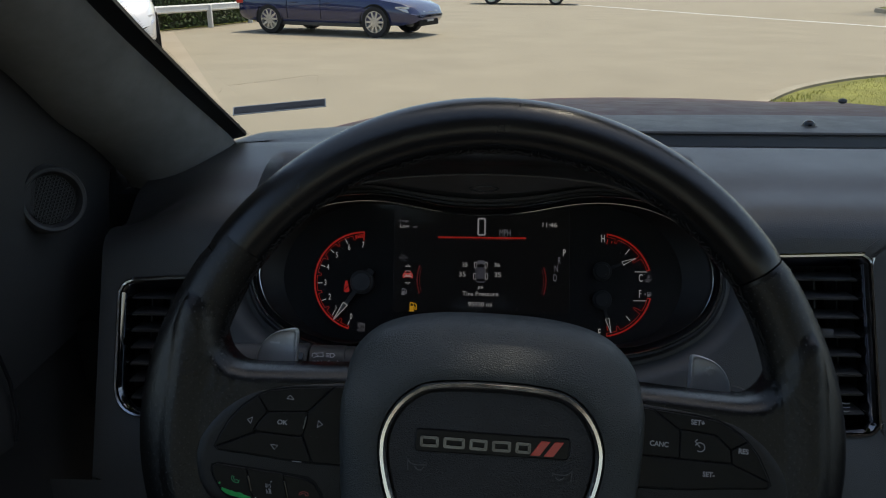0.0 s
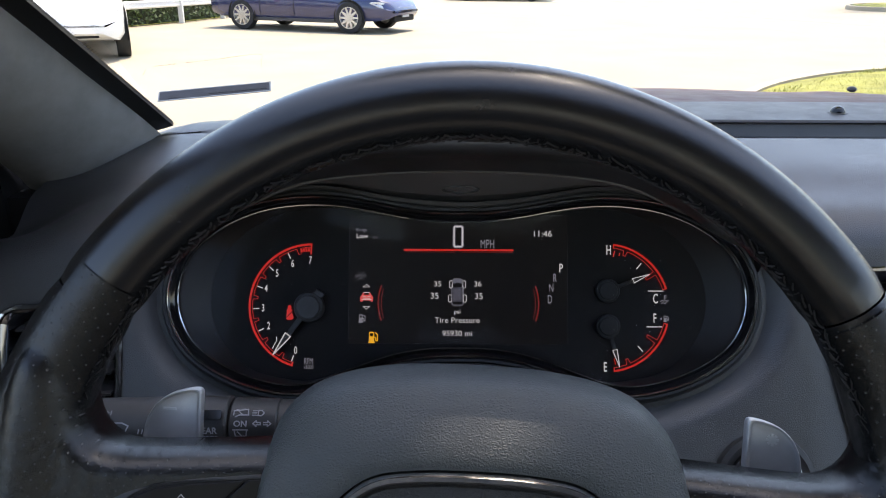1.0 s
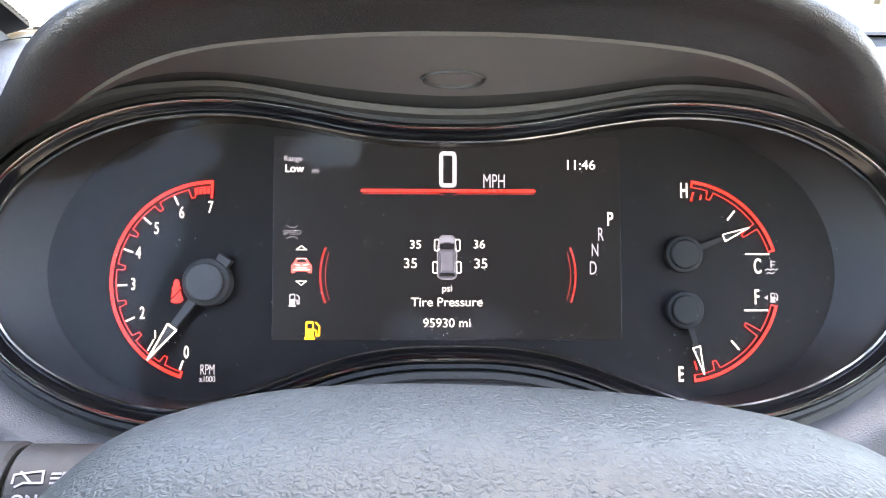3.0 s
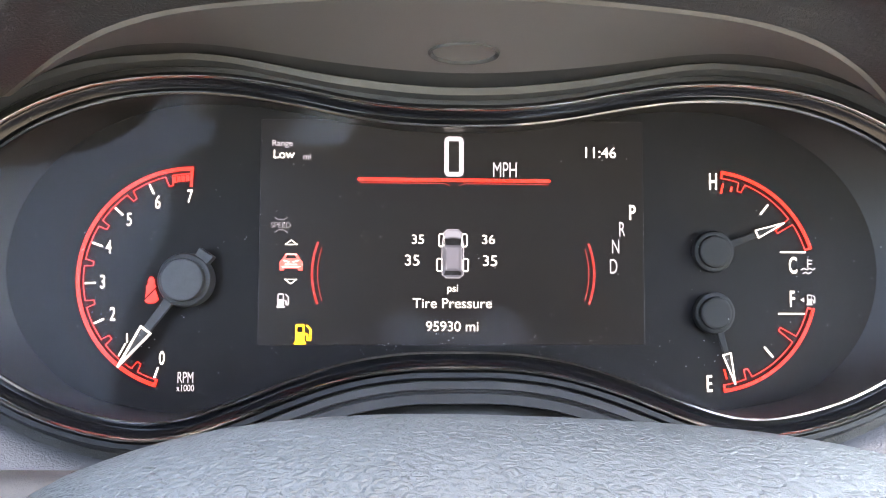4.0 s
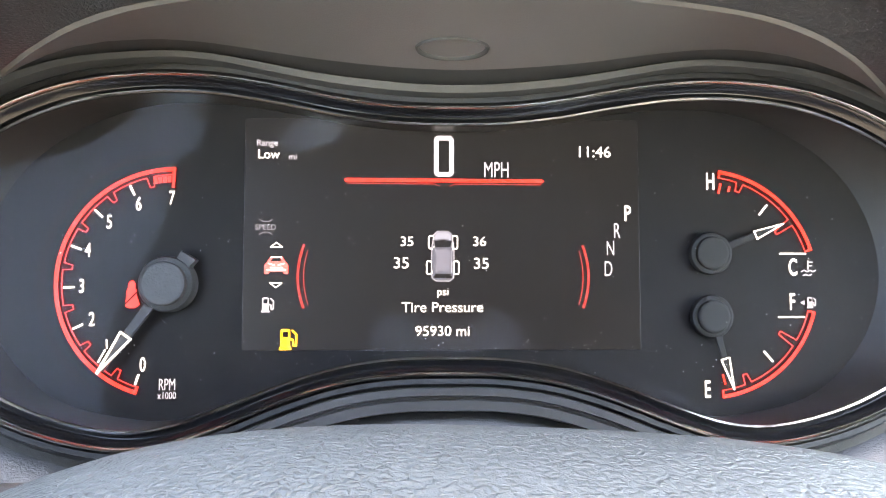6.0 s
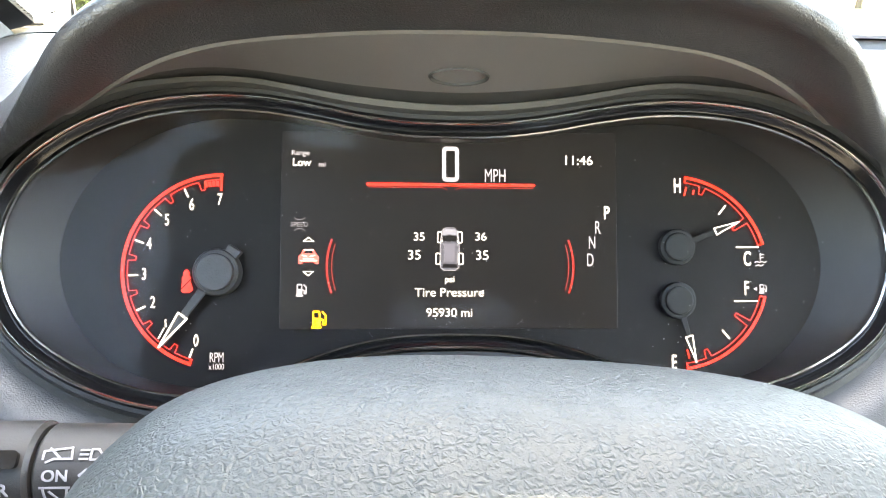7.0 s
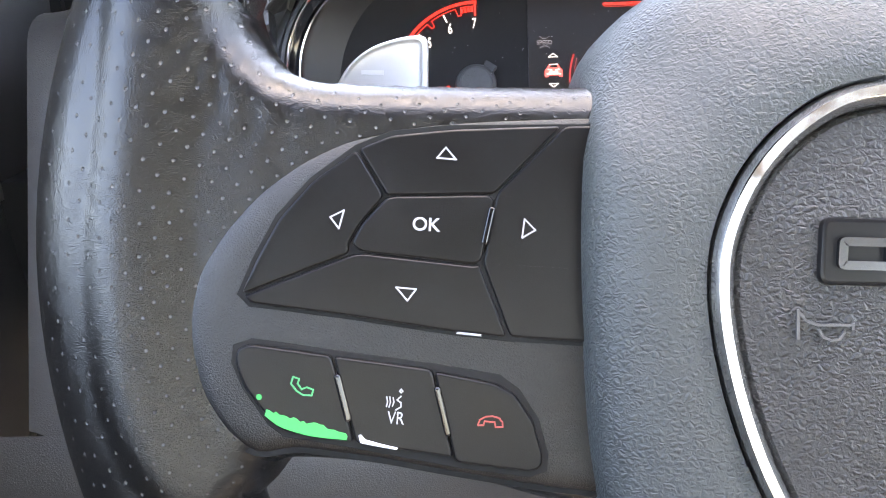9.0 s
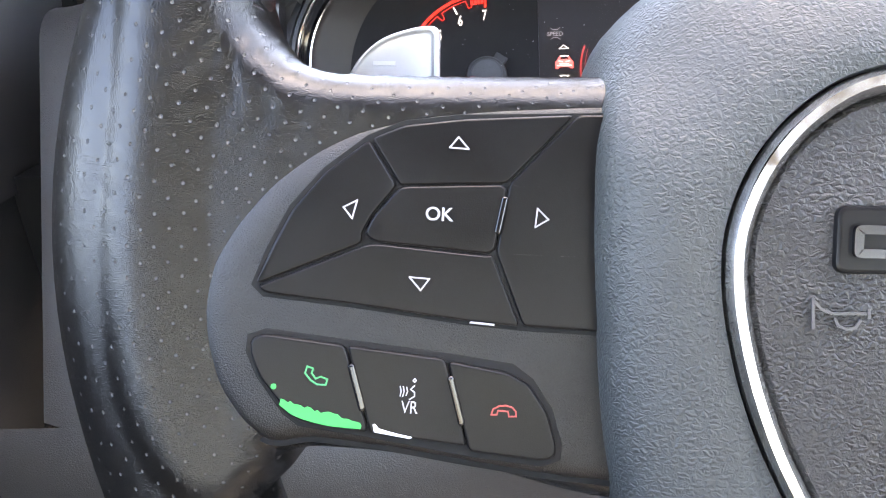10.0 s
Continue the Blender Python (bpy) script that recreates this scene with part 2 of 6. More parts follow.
BLACK_PAINT = material("black_paint", (0.012, 0.012, 0.014), 0.2, coat=0.8)
CAR_GLASS = material("dark_car_glass", (0.01, 0.012, 0.013), 0.06)
LAMP_GLASS = material("lamp_glass", (0.55, 0.56, 0.57), 0.12, 0.3, vary=0.25, vary_scale=30)
HEDGE = material("hedge_leaf", (0.045, 0.075, 0.014), 0.6, vary=0.5, vary_scale=4)
BARK = material("bark", (0.10, 0.075, 0.05), 0.95, vary=0.3, vary_scale=12, bump=0.8, bump_scale=30, distance=0.01)
RAIL = material("white_rail_paint", (0.7, 0.69, 0.66), 0.55, vary=0.08, vary_scale=3)
CARPET = material("grey_carpet", (0.16, 0.16, 0.16), 0.95, vary=0.2, vary_scale=40, bump=0.5, bump_scale=500)
STICKER = material("sticker_film", (0.022, 0.022, 0.026), 0.4, vary=0.5, vary_scale=60)
STICKER_PALE = material("sticker_border", (0.45, 0.45, 0.42), 0.5)


# ---- building helpers ----
def part(name, bm, mat, parent=None, label="", smooth=True):
    """Links a bmesh as one mesh object, under a thing or a part when one is given."""
    me = bpy.data.meshes.new(name)
    bmesh.ops.remove_doubles(bm, verts=bm.verts, dist=1e-6)
    bmesh.ops.recalc_face_normals(bm, faces=bm.faces)
    bm.to_mesh(me)
    bm.free()
    me.materials.append(mat)
    if smooth:
        me.shade_smooth()
        if smooth is True:
            me.set_sharp_from_angle(angle=radians(38))
    ob = new(name, me)
    if parent:
        ob.parent = parent
    if label:
        ob["label"] = label
    return ob


def thing(name, m, label, category, kind="", group=""):
    ob = new(name)
    ob.empty_display_size = 0.02
    ob.matrix_world = m
    return tagged(ob, label, category, group, kind)


def spline(points, n, closed=False):
    """n points at even steps along a smooth curve through the points (tuples of two or three numbers)."""
    p = np.array(points, float)
    if closed:
        p = np.vstack([p[-1], p, p[0], p[1]])
    else:
        p = np.vstack([2 * p[0] - p[1], p, 2 * p[-1] - p[-2]])
    fine = []
    for i in range(1, len(p) - 2):
        for s in np.linspace(0, 1, 16, endpoint=False):
            a, b, c, d = p[i - 1 : i + 3]
            fine.append(0.5 * (2 * b + (c - a) * s + (2 * a - 5 * b + 4 * c - d) * s * s + (3 * b - a - 3 * c + d) * s**3))
    if not closed:
        fine.append(p[-2])
    fine = np.array(fine)
    loop = np.vstack([fine, fine[:1]]) if closed else fine
    run = np.r_[0, np.cumsum(np.linalg.norm(np.diff(loop, axis=0), axis=1))]
    at = np.linspace(0, run[-1], n, endpoint=not closed)
    return np.stack([np.interp(at, run, loop[:, k]) for k in range(p.shape[1])], 1)


def loft(rings, closed=True, cap_first=False, cap_last=False, bm=None):
    """A skin through rings of equally many points."""
    bm = bm or bmesh.new()
    rows = [[bm.verts.new(Vector(q)) for q in ring] for ring in rings]
    n = len(rows[0])
    for a, b in zip(rows, rows[1:]):
        for i in range(n if closed else n - 1):
            j = (i + 1) % n
            bm.faces.new((a[i], a[j], b[j], b[i]))
    if cap_first:
        bm.faces.new(rows[0])
    if cap_last:
        bm.faces.new(rows[-1])
    return bm


def inset(outline, d):
    """The closed outline moved inwards by d (outwards: minus)."""
    p = np.array(outline, float)[:, :2]
    area = 0.5 * np.sum(p[:, 0] * np.roll(p[:, 1], -1) - np.roll(p[:, 0], -1) * p[:, 1])
    t = np.roll(p, -1, 0) - np.roll(p, 1, 0)
    t /= np.linalg.norm(t, axis=1)[:, None] + 1e-12
    return p + np.stack([-t[:, 1], t[:, 0]], 1) * d * np.sign(area)


def flat(outline, z):
    return [(q[0], q[1], z) for q in outline]


def slab(outline, z0, z1, round_off=0.0008, bm=None, steps=2):
    """A plate with the given outline from z0 up to z1, its upper edge rounded."""
    rings = [flat(outline, z0), flat(outline, z1 - round_off)]
    for k in range(1, steps + 1):
        a = k / steps * math.pi / 2
        rings.append(flat(inset(outline, round_off * (1 - math.cos(a))), z1 - round_off * (1 - math.sin(a))))
    rings.append(flat(inset(outline, round_off * 1.25), z1))
    return loft(rings, True, True, True, bm)


def rounded(points, r, seg=4):
    """A closed polygon with its corners rounded by r (one number, or one for each corner)."""
    p = [Vector(q[:2]) for q in points]
    out = []
    for i, b in enumerate(p):
        a, c = p[i - 1], p[(i + 1) % len(p)]
        ri = r[i] if isinstance(r, (list, tuple)) else r
        ua, uc = (a - b), (c - b)
        k = min(ri, ua.length * 0.45, uc.length * 0.45)
        s, e = b + ua.normalized() * k, b + uc.normalized() * k
        for j in range(seg + 1):
            t = j / seg
            out.append(tuple((1 - t) ** 2 * s + 2 * t * (1 - t) * b + t * t * e))
    return out


def tube(path, r, n=8, closed=False, bm=None, flat_r=None):
    """A round bar along a path of points in space; flat_r: its half height along z instead."""
    p = [Vector(q) for q in path]
    rings = []
    for i, q in enumerate(p):
        a = p[i - 1] if (i or closed) else q
        c = p[(i + 1) % len(p)] if (i + 1 < len(p) or closed) else q
        d = (c - a).normalized()
        up = Vector((0, 0, 1)) if abs(d.z) < 0.9 else Vector((0, 1, 0))
        s = d.cross(up).normalized()
        up = s.cross(d).normalized()
        rings.append([q + s * r * math.cos(k / n * 2 * math.pi) + up * (flat_r or r) * math.sin(k / n * 2 * math.pi) for k in range(n)])
    if closed:
        rings.append(rings[0])
    return loft(rings, True, not closed, not closed, bm)


def box(lo, hi, bevel=0.0, bm=None):
    bm = bm or bmesh.new()
    made = bmesh.ops.create_cube(bm, size=1)["verts"]
    for v in made:
        v.co = Vector((lo[k] + (v.co[k] + 0.5) * (hi[k] - lo[k]) for k in range(3)))
    if bevel:
        edges = list({e for v in made for e in v.link_edges})
        bmesh.ops.bevel(bm, geom=edges, offset=bevel, segments=2, affect="EDGES", profile=0.6)
    return bm


def ball(c, r, bm=None, seg=12, squash=(1, 1, 1)):
    bm = bm or bmesh.new()
    for v in bmesh.ops.create_uvsphere(bm, u_segments=seg, v_segments=max(6, seg // 2), radius=r)["verts"]:
        v.co = Vector((v.co.x * squash[0], v.co.y * squash[1], v.co.z * squash[2])) + Vector(c)
    return bm


def disc(c, r, z0, z1, n=32, round_off=0.0008, bm=None):
    return slab([(c[0] + r * math.cos(k / n * 2 * math.pi), c[1] + r * math.sin(k / n * 2 * math.pi)) for k in range(n)], z0, z1, round_off, bm)


def warp(bm, f):
    for v in bm.verts:
        v.co = Vector(f(*v.co))
    return bm


def letters(name, text, x, y, z, size, mat, parent, slant=0.0, wide=1.0, turn=0.0, label="", bend=None, bold=0.0):
    """Words in the built-in font, centred at x, y, as a thin raised mesh."""
    cu = bpy.data.curves.new(name, "FONT")
    cu.body, cu.size, cu.align_x, cu.align_y, cu.shear, cu.extrude, cu.offset = text, size, "CENTER", "CENTER", slant, 0.00008, bold
    tmp = new(name, cu)
    me = bpy.data.meshes.new_from_object(tmp.evaluated_get(bpy.context.evaluated_depsgraph_get()))
    bpy.data.objects.remove(tmp)
    c, s = math.cos(radians(turn)), math.sin(radians(turn))
    for v in me.vertices:
        a, b = v.co.x * wide, v.co.y
        q = (x + a * c - b * s, y + a * s + b * c, z + v.co.z)
        v.co = Vector(bend(*q) if bend else q)
    me.materials.clear()
    me.materials.append(mat)
    ob = new(name, me)
    ob.parent = parent
    if label:
        ob["label"] = label
    return ob


def strokes(lines, width, z, thick=0.0001, bm=None):
    """Flat strokes of one width along lines of points (x, y)."""
    bm = bm or bmesh.new()
    for line in lines:
        for (ax, ay), (bx, by) in zip(line, line[1:]):
            d = Vector((bx - ax, by - ay))
            if d.length < 1e-9:
                continue
            d.normalize()
            n = Vector((-d.y, d.x)) * width / 2
            e = d * width * 0.35
            q = [(ax - e.x + n.x, ay - e.y + n.y), (ax - e.x - n.x, ay - e.y - n.y), (bx + e.x - n.x, by + e.y - n.y), (bx + e.x + n.x, by + e.y + n.y)]
            loft([flat(q, z), flat(q, z + thick)], True, True, True, bm)
    return bm


def arc(cx, cy, r, a0, a1, n=40):
    return [(cx + r * math.cos(radians(a0 + (a1 - a0) * k / n)), cy + r * math.sin(radians(a0 + (a1 - a0) * k / n))) for k in range(n + 1)]


def tilted(x, y, z, back, roll=0.0):
    """A frame whose x is to the right, y up along a face that leans back by so many degrees, z out of it towards the driver."""
    return Matrix.Translation((x, y, z)) @ Matrix.Rotation(radians(90 - back), 4, "X") @ Matrix.Rotation(radians(roll), 4, "Z")


MM = 0.001

# ---- instrument cluster ----
CLUSTER = tilted(0, 0.6841, 1.1449, 24.5)


def both(right):
    """A closed outline from its right half, given from the top centre down to the bottom centre (millimetres)."""
    left = [(-x, y) for x, y in reversed(right) if x > 0]
    return [(x * MM, y * MM) for x, y in list(right) + left]


RING = spline(both([(0, 66), (20, 66.5), (41, 69), (62, 73), (87, 76.5), (113, 76.5), (140, 72), (166, 61), (187, 44), (198, 23), (199.5, 0), (191, -22),
                    (175, -37.5), (151, -50), (124, -57), (103, -56.5), (82, -50), (60, -41.5), (40, -35.5), (20, -32.5), (0, -32)]), 160, True)
FACE_EDGE = spline(both([(0, 61), (20, 61.5), (41, 64), (62, 68), (87, 71), (113, 70), (137, 62), (157, 48), (170, 29), (175, 6), (170, -16),
                         (157, -34), (140, -45), (113, -50.5), (98, -49.5), (82, -44), (60, -37), (40, -32), (20, -29), (0, -28.3)]), 160, True)

cluster = thing("instrument_cluster", CLUSTER, "black gauge cluster with glowing red dials and a centre display", "gauge cluster", group="")
part("face", loft([flat(FACE_EDGE, -0.012), flat(FACE_EDGE, -0.001)], True, True, True), FACE, cluster, "matt black dial face")
# the ring sits a little further out on the passenger's side
RING = [(x + 0.0022 * min(1.0, abs(x) / 0.18), y) for x, y in RING]
INNER = inset(RING, 0.0062)
# the sloping wall from the dial face out to the inner bead, a glossy band, and an outer bead
rows = []
for s, w in ((-0.01, -0.0012), (0.04, -0.0004), (0.5, 0.0062), (0.90, 0.0125), (0.97, 0.0136), (1.0, 0.0150)):
    rows.append(flat(np.array(FACE_EDGE) * (1 - s) + INNER * s, w))
part("bezel_wall", loft(rows), BEZEL_GREY, cluster, "satin dark grey sloping bezel")
part("inner_bead", loft([flat(inset(RING, d), w) for d, w in ((0.0062, 0.0140), (0.0060, 0.0152), (0.0054, 0.0157), (0.0048, 0.0152), (0.0047, 0.0140))]), RING_METAL, cluster, "thin polished inner ring")
part("gloss_band", loft([flat(inset(RING, d), w) for d, w in ((0.0047, 0.0142), (0.0036, 0.0150), (0.0018, 0.0182), (0.0011, 0.0190))]), GLOSS_BLACK, cluster, "glossy black band between two bright rings")
part("bright_ring", loft([flat(inset(RING, d), w) for d, w in ((0.0011, 0.0188), (0.0010, 0.0207), (0.0005, 0.0213), (-0.0001, 0.0208), (-0.0002, 0.0180))]), RING_METAL, cluster, "thin polished ring round the cluster")
part("outer_lip", loft([flat(inset(RING, d), w) for d, w in ((-0.0002, 0.0175), (-0.0012, 0.0196), (-0.0030, 0.0198), (-0.0042, 0.0180), (-0.0048, 0.0150))]), SATIN, cluster, "satin black outer lip")
lower = [k for k, q in enumerate(RING) if q[1] < -0.028 and abs(q[0]) < 0.105]
steps = [[(*inset(RING, d)[k], w) for k in lower] for d, w in ((-0.0040, 0.0170), (-0.0046, 0.0196), (-0.0072, 0.0200), (-0.0078, 0.0178), (-0.0086, 0.0178), (-0.0092, 0.0196), (-0.0125, 0.0200), (-0.0134, 0.0160), (-0.0136, 0.0080))]
part("stepped_strip", loft(steps, False), TRIM, cluster, "stepped satin black strip below the ring")
cover = part("cover_lens", loft([flat(INNER, 0.0145), *[flat(INNER * k, 0.0145 - 0.0068 * (1 - k * k)) for k in (0.96, 0.88, 0.72, 0.5, 0.25, 0.02)]], True, False, True), LENS, cluster, "clear plastic cover")
cover.visible_shadow = False

# the centre display, a little behind the face
DISPLAY = rounded([(-0.0775, -0.0245), (0.0772, -0.0245), (0.0772, 0.0665), (-0.0775, 0.0655)], 0.001)
display = part("display", slab(DISPLAY, -0.002, -0.0004, 0.0002), SCREEN, cluster, "dark lit display")
Z0 = -0.0002


def word(text, x, y, size, mat=WHITE, **more):
    """Words on the face, placed in millimetres; size is the height of a capital."""
    more.setdefault("label", "")
    return letters("lettering", text, x * MM, y * MM, Z0, size * MM / 0.70, mat, display if abs(x) < 80 else cluster, **more)


word("Range", -69, 55.7, 2.4, GREY, bold=0.00001)
word("Low", -68.4, 51.2, 3.4, bold=0.00003)
word("mi", -59.1, 50.4, 2.4, GREY)
word("MPH", 20.4, 45.7, 6.2, GREY, wide=0.58)
word("11:46", 59.2, 53.3, 4.3, wide=1.04)
word("P", 72.4, 28.8, 6.0, wide=0.66, bold=0.0001)
word("R", 68.1, 21.9, 6.0, GREY, wide=0.56)
word("N", 65.5, 14.9, 5.8, GREY, wide=0.56)
word("D", 64.5, 6.8, 6.0, GREY, wide=0.56)
word("35", -14.7, 17.4, 3.7, wide=1.06)
word("36", 13.6, 17.5, 3.7, wide=1.06)
word("35", -16.9, 9.0, 4.3, wide=1.06)
word("35", 14.3, 8.9, 4.3, wide=1.06)
word("psi", -0.7, -2.0, 3.0)
word("Tire Pressure", -0.8, -8.1, 3.9, wide=1.04)
word("95930 mi", -0.8, -17.3, 3.9, wide=1.02)
word("SPEED", -69.1, 22.8, 2.1, DIM)


def marks(name, lines, width, mat, parent=None, label=""):
    """Lit strokes on the face; millimetres."""
    return part(name, strokes([[(x * MM, y * MM) for x, y in line] for line in lines], width * MM, Z0), mat, parent or display, label, smooth=False)


def patch(name, polygons, mat, parent=None, label="", lift=0.0):
    bm = bmesh.new()
    for polygon in polygons:
        loft([flat([(x * MM, y * MM) for x, y in polygon], Z0 + lift), flat([(x * MM, y * MM) for x, y in polygon], Z0 + lift + 0.0001)], True, True, True, bm)
    return part(name, bm, mat, parent or display, label, smooth=False)


zero = rounded([(-3.4, -7.2), (3.4, -7.2), (3.4, 7.2), (-3.4, 7.2)], 1.6)
marks("speed_digit", [[(x * 0.88 - 0.3, y + 51.2) for x, y in zero + zero[:1]]], 1.9, GREY, label="large lit zero")
marks("speed_digit", [[(x * 0.88 - 0.3, y + 51.2) for x, y in zero + zero[:1]]], 0.7, WHITE).location.z = 0.0002
patch("speed_bar", [[(-38.5, 40.9), (38.5, 40.9), (39.2, 41.6), (38.5, 42.3), (-38.5, 42.3), (-39.2, 41.6)]], RED, label="long red bar")
marks("speed_bar_shade", [[(-38, 40.2), (-4, 40.2), (-2, 39.4)], [(38, 40.2), (4, 40.2), (2, 39.4)]], 0.35, DIM_RED)
for side in (-1, 1):
    marks("side_arc", [[(side * (56.6 - 2.2 * ((y - 4) / 12) ** 2), y) for y in np.linspace(-8, 16, 14)]], 1.0, DIM_RED, label="dim red arc")
    marks("side_arc", [[(side * (54.4 - 2.2 * ((y - 4) / 12) ** 2), y) for y in np.linspace(-7, 14, 14)]], 0.4, DIM_RED)
# the small plan of the car with its four wheels
body = [(-4.2, 3.4), (-4.4, 6), (-4.3, 15.4), (-3.9, 17.8), (-3.6, 20.2), (-2.2, 21.6), (2.2, 21.6), (3.6, 20.2), (3.9, 17.8), (4.3, 15.4), (4.4, 6), (4.2, 3.4), (2.6, 2.2), (-2.6, 2.2)]
body = [(x - 0.7, y) for x, y in body]
patch("car_plan", [body], glow("lit_slate", (0.3, 0.3, 0.4), 0.02), label="small grey plan of a car")
patch("car_bonnet", [[(x - 0.7, y) for x, y in ((-3.4, 18.2), (-3.1, 20.2), (-2.0, 21.2), (2.0, 21.2), (3.1, 20.2), (3.4, 18.2), (0, 18.7))]], glow("lit_bonnet", (0.45, 0.46, 0.6), 0.05), lift=0.0002)
for pane in ([(-3.4, 17.6), (0, 18.2), (3.4, 17.6), (2.8, 15.4), (-2.8, 15.4)], [(-2.9, 5.0), (2.9, 5.0), (3.6, 3.4), (-3.6, 3.4)]):
    patch("car_window", [[(x - 0.7, y) for x, y in pane]], SCREEN, lift=0.0003)
patch("car_roof", [[(x - 0.7, y) for x, y in ((-2.5, 6), (2.5, 6), (2.6, 14.4), (-2.6, 14.4))]], glow("lit_roof", (0.35, 0.34, 0.46), 0.035), lift=0.0002)
marks("car_outline", [body + body[:1], [(-4.1, 15.2), (-3.3, 13.6), (-3.3, 5.6)], [(2.7, 5.6), (2.7, 13.6), (3.5, 15.2)]], 0.32, GREY)
for x, y in ((-5.2, 17.3), (4.0, 17.3), (-6.0, 7.4), (4.5, 7.4)):
    w = rounded([(-1.0, -2.5), (1.0, -2.5), (1.0, 2.5), (-1.0, 2.5)], 0.8)
    marks("wheel_mark", [[(x + a, y + b) for a, b in w + w[:1]]], 0.5, WHITE)
# menu column
marks("menu_arrow", [[(-67.2, 15.2), (-64.9, 17.0), (-62.6, 15.2), (-67.2, 15.2)]], 0.35, WHITE)
marks("menu_arrow", [[(-67.2, 1.4), (-64.9, -0.4), (-62.6, 1.4), (-67.2, 1.4)]], 0.35, WHITE)
ROSE = glow("lit_rose", (1.0, 0.10, 0.09), 0.13)
patch("menu_car", [[(-69.3, 4.9), (-69.4, 8.2), (-68.2, 9.6), (-67.0, 11.6), (-62.6, 11.6), (-61.4, 9.6), (-60.2, 8.2), (-60.3, 4.9), (-61.9, 4.9), (-62.2, 5.7), (-67.4, 5.7), (-67.7, 4.9)]], ROSE, label="small red car sign")
patch("menu_car_window", [[(-67.0, 9.7), (-66.3, 11.0), (-63.3, 11.0), (-62.6, 9.7)]], SCREEN, lift=0.0002)
marks("menu_car_lines", [[(-67.6, 8.8), (-65.6, 8.3)], [(-64.0, 8.3), (-62.0, 8.8)], [(-67.0, 7.3), (-62.6, 7.3)], [(-68.2, 6.4), (-61.4, 6.4)], [(-66.8, 11.3), (-62.8, 11.3)]], 0.45, WHITE).location.z = 0.0002
marks("speed_sign", [[(-71.5, 26), (-70, 25), (-68, 25), (-66.5, 26)], [(-71.5, 20), (-70, 21), (-68, 21), (-66.5, 20)]], 0.3, DIM)


def pump(name, x, y, k, mat, parent):
    """A fuel pump sign."""
    patch(name, [[(x - 3 * k, y - 4 * k), (x + 1.6 * k, y - 4 * k), (x + 1.6 * k, y - 3 * k), (x + 1.1 * k, y - 3 * k), (x + 1.1 * k, y + 3.4 * k), (x + 0.6 * k, y + 4 * k), (x - 2 * k, y + 4 * k), (x - 2.5 * k, y + 3.4 * k), (x - 2.5 * k, y - 3 * k), (x - 3 * k, y - 3 * k)]], mat, parent, "fuel pump sign")
    marks(name + "_hose", [[(x + 1.2 * k, y + 0.2 * k), (x + 2.2 * k, y - 0.2 * k), (x + 2.3 * k, y - 2.2 * k), (x + 3.4 * k, y - 2.2 * k), (x + 3.5 * k, y + 1.8 * k), (x + 2.0 * k, y + 3.4 * k)]], 0.75 * k, mat, parent)
    patch(name + "_window", [[(x - 1.7 * k, y + 0.8 * k), (x + 0.4 * k, y + 0.8 * k), (x + 0.4 * k, y + 3 * k), (x - 1.7 * k, y + 3 * k)]], FACE, parent, lift=0.0002)


pump("fuel_warning", -60.3, -20.2, 1.0, AMBER, display)
pump("trip_fuel", -68.2, -7, 0.72, GREY, display)
pump("fuel_sign", 146, -6.2, 0.55, GREY, cluster)
patch("fuel_side", [[(141.6, -6.2), (143.4, -5.2), (143.4, -7.2)]], GREY, cluster)

# the left dial
TX, TY, TR = -103.6, 1.6, 43.5
tach = [(TX + (TR - 0) * math.cos(radians(a)), TY + TR * math.sin(radians(a))) for a in np.linspace(90.6, 252.5, 70)]
marks("tach_arc", [tach], 1.5, RED, cluster, "thick red arc")


def polar(r, a, cx=TX, cy=TY):
    return (cx + r * math.cos(radians(a)), cy + r * math.sin(radians(a)))


marks("tach_end", [[polar(TR, 90.8), polar(TR - 6.8, 91.2)]], 1.1, RED, cluster)
marks("tach_end", [[polar(TR + 0.3, 252.5), polar(TR - 2.1, 252.5)]], 1.1, RED, cluster)
for a in (93.4, 95.9, 98.4, 100.9):
    patch("red_block", [[polar(TR - 2.6, a - 1.0), polar(TR - 2.6, a + 1.0), polar(TR - 5.0, a + 1.0), polar(TR - 5.0, a - 1.0)]], RED, cluster)
STEP = 22.72
for k in range(8):
    a = 251.0 - k * STEP
    if k not in (7, 1):
        marks("tach_tick", [[polar(TR - 2.9, a), polar(TR - 6.6, a)]], 0.8, WHITE, cluster)


def pocketed(a0, a1, pockets, cx, cy, out=0.0):
    """A thin inner line along an arc, dipping inwards at each pocket (angle, depth)."""
    line, a = [], a0
    way = 1 if a1 > a0 else -1
    for b, deep in sorted(pockets, key=lambda q: way * q[0]):
        line += [polar(TR - 2.1 + out, s, cx, cy) for s in np.linspace(a, b - way * 1.9, 12)]
        line += [polar(TR - deep, b - way * 1.2, cx, cy), polar(TR - deep, b + way * 1.2, cx, cy)]
        a = b + way * 1.9
    return line + [polar(TR - 2.1 + out, s, cx, cy) for s in np.linspace(a, a1, 12)]


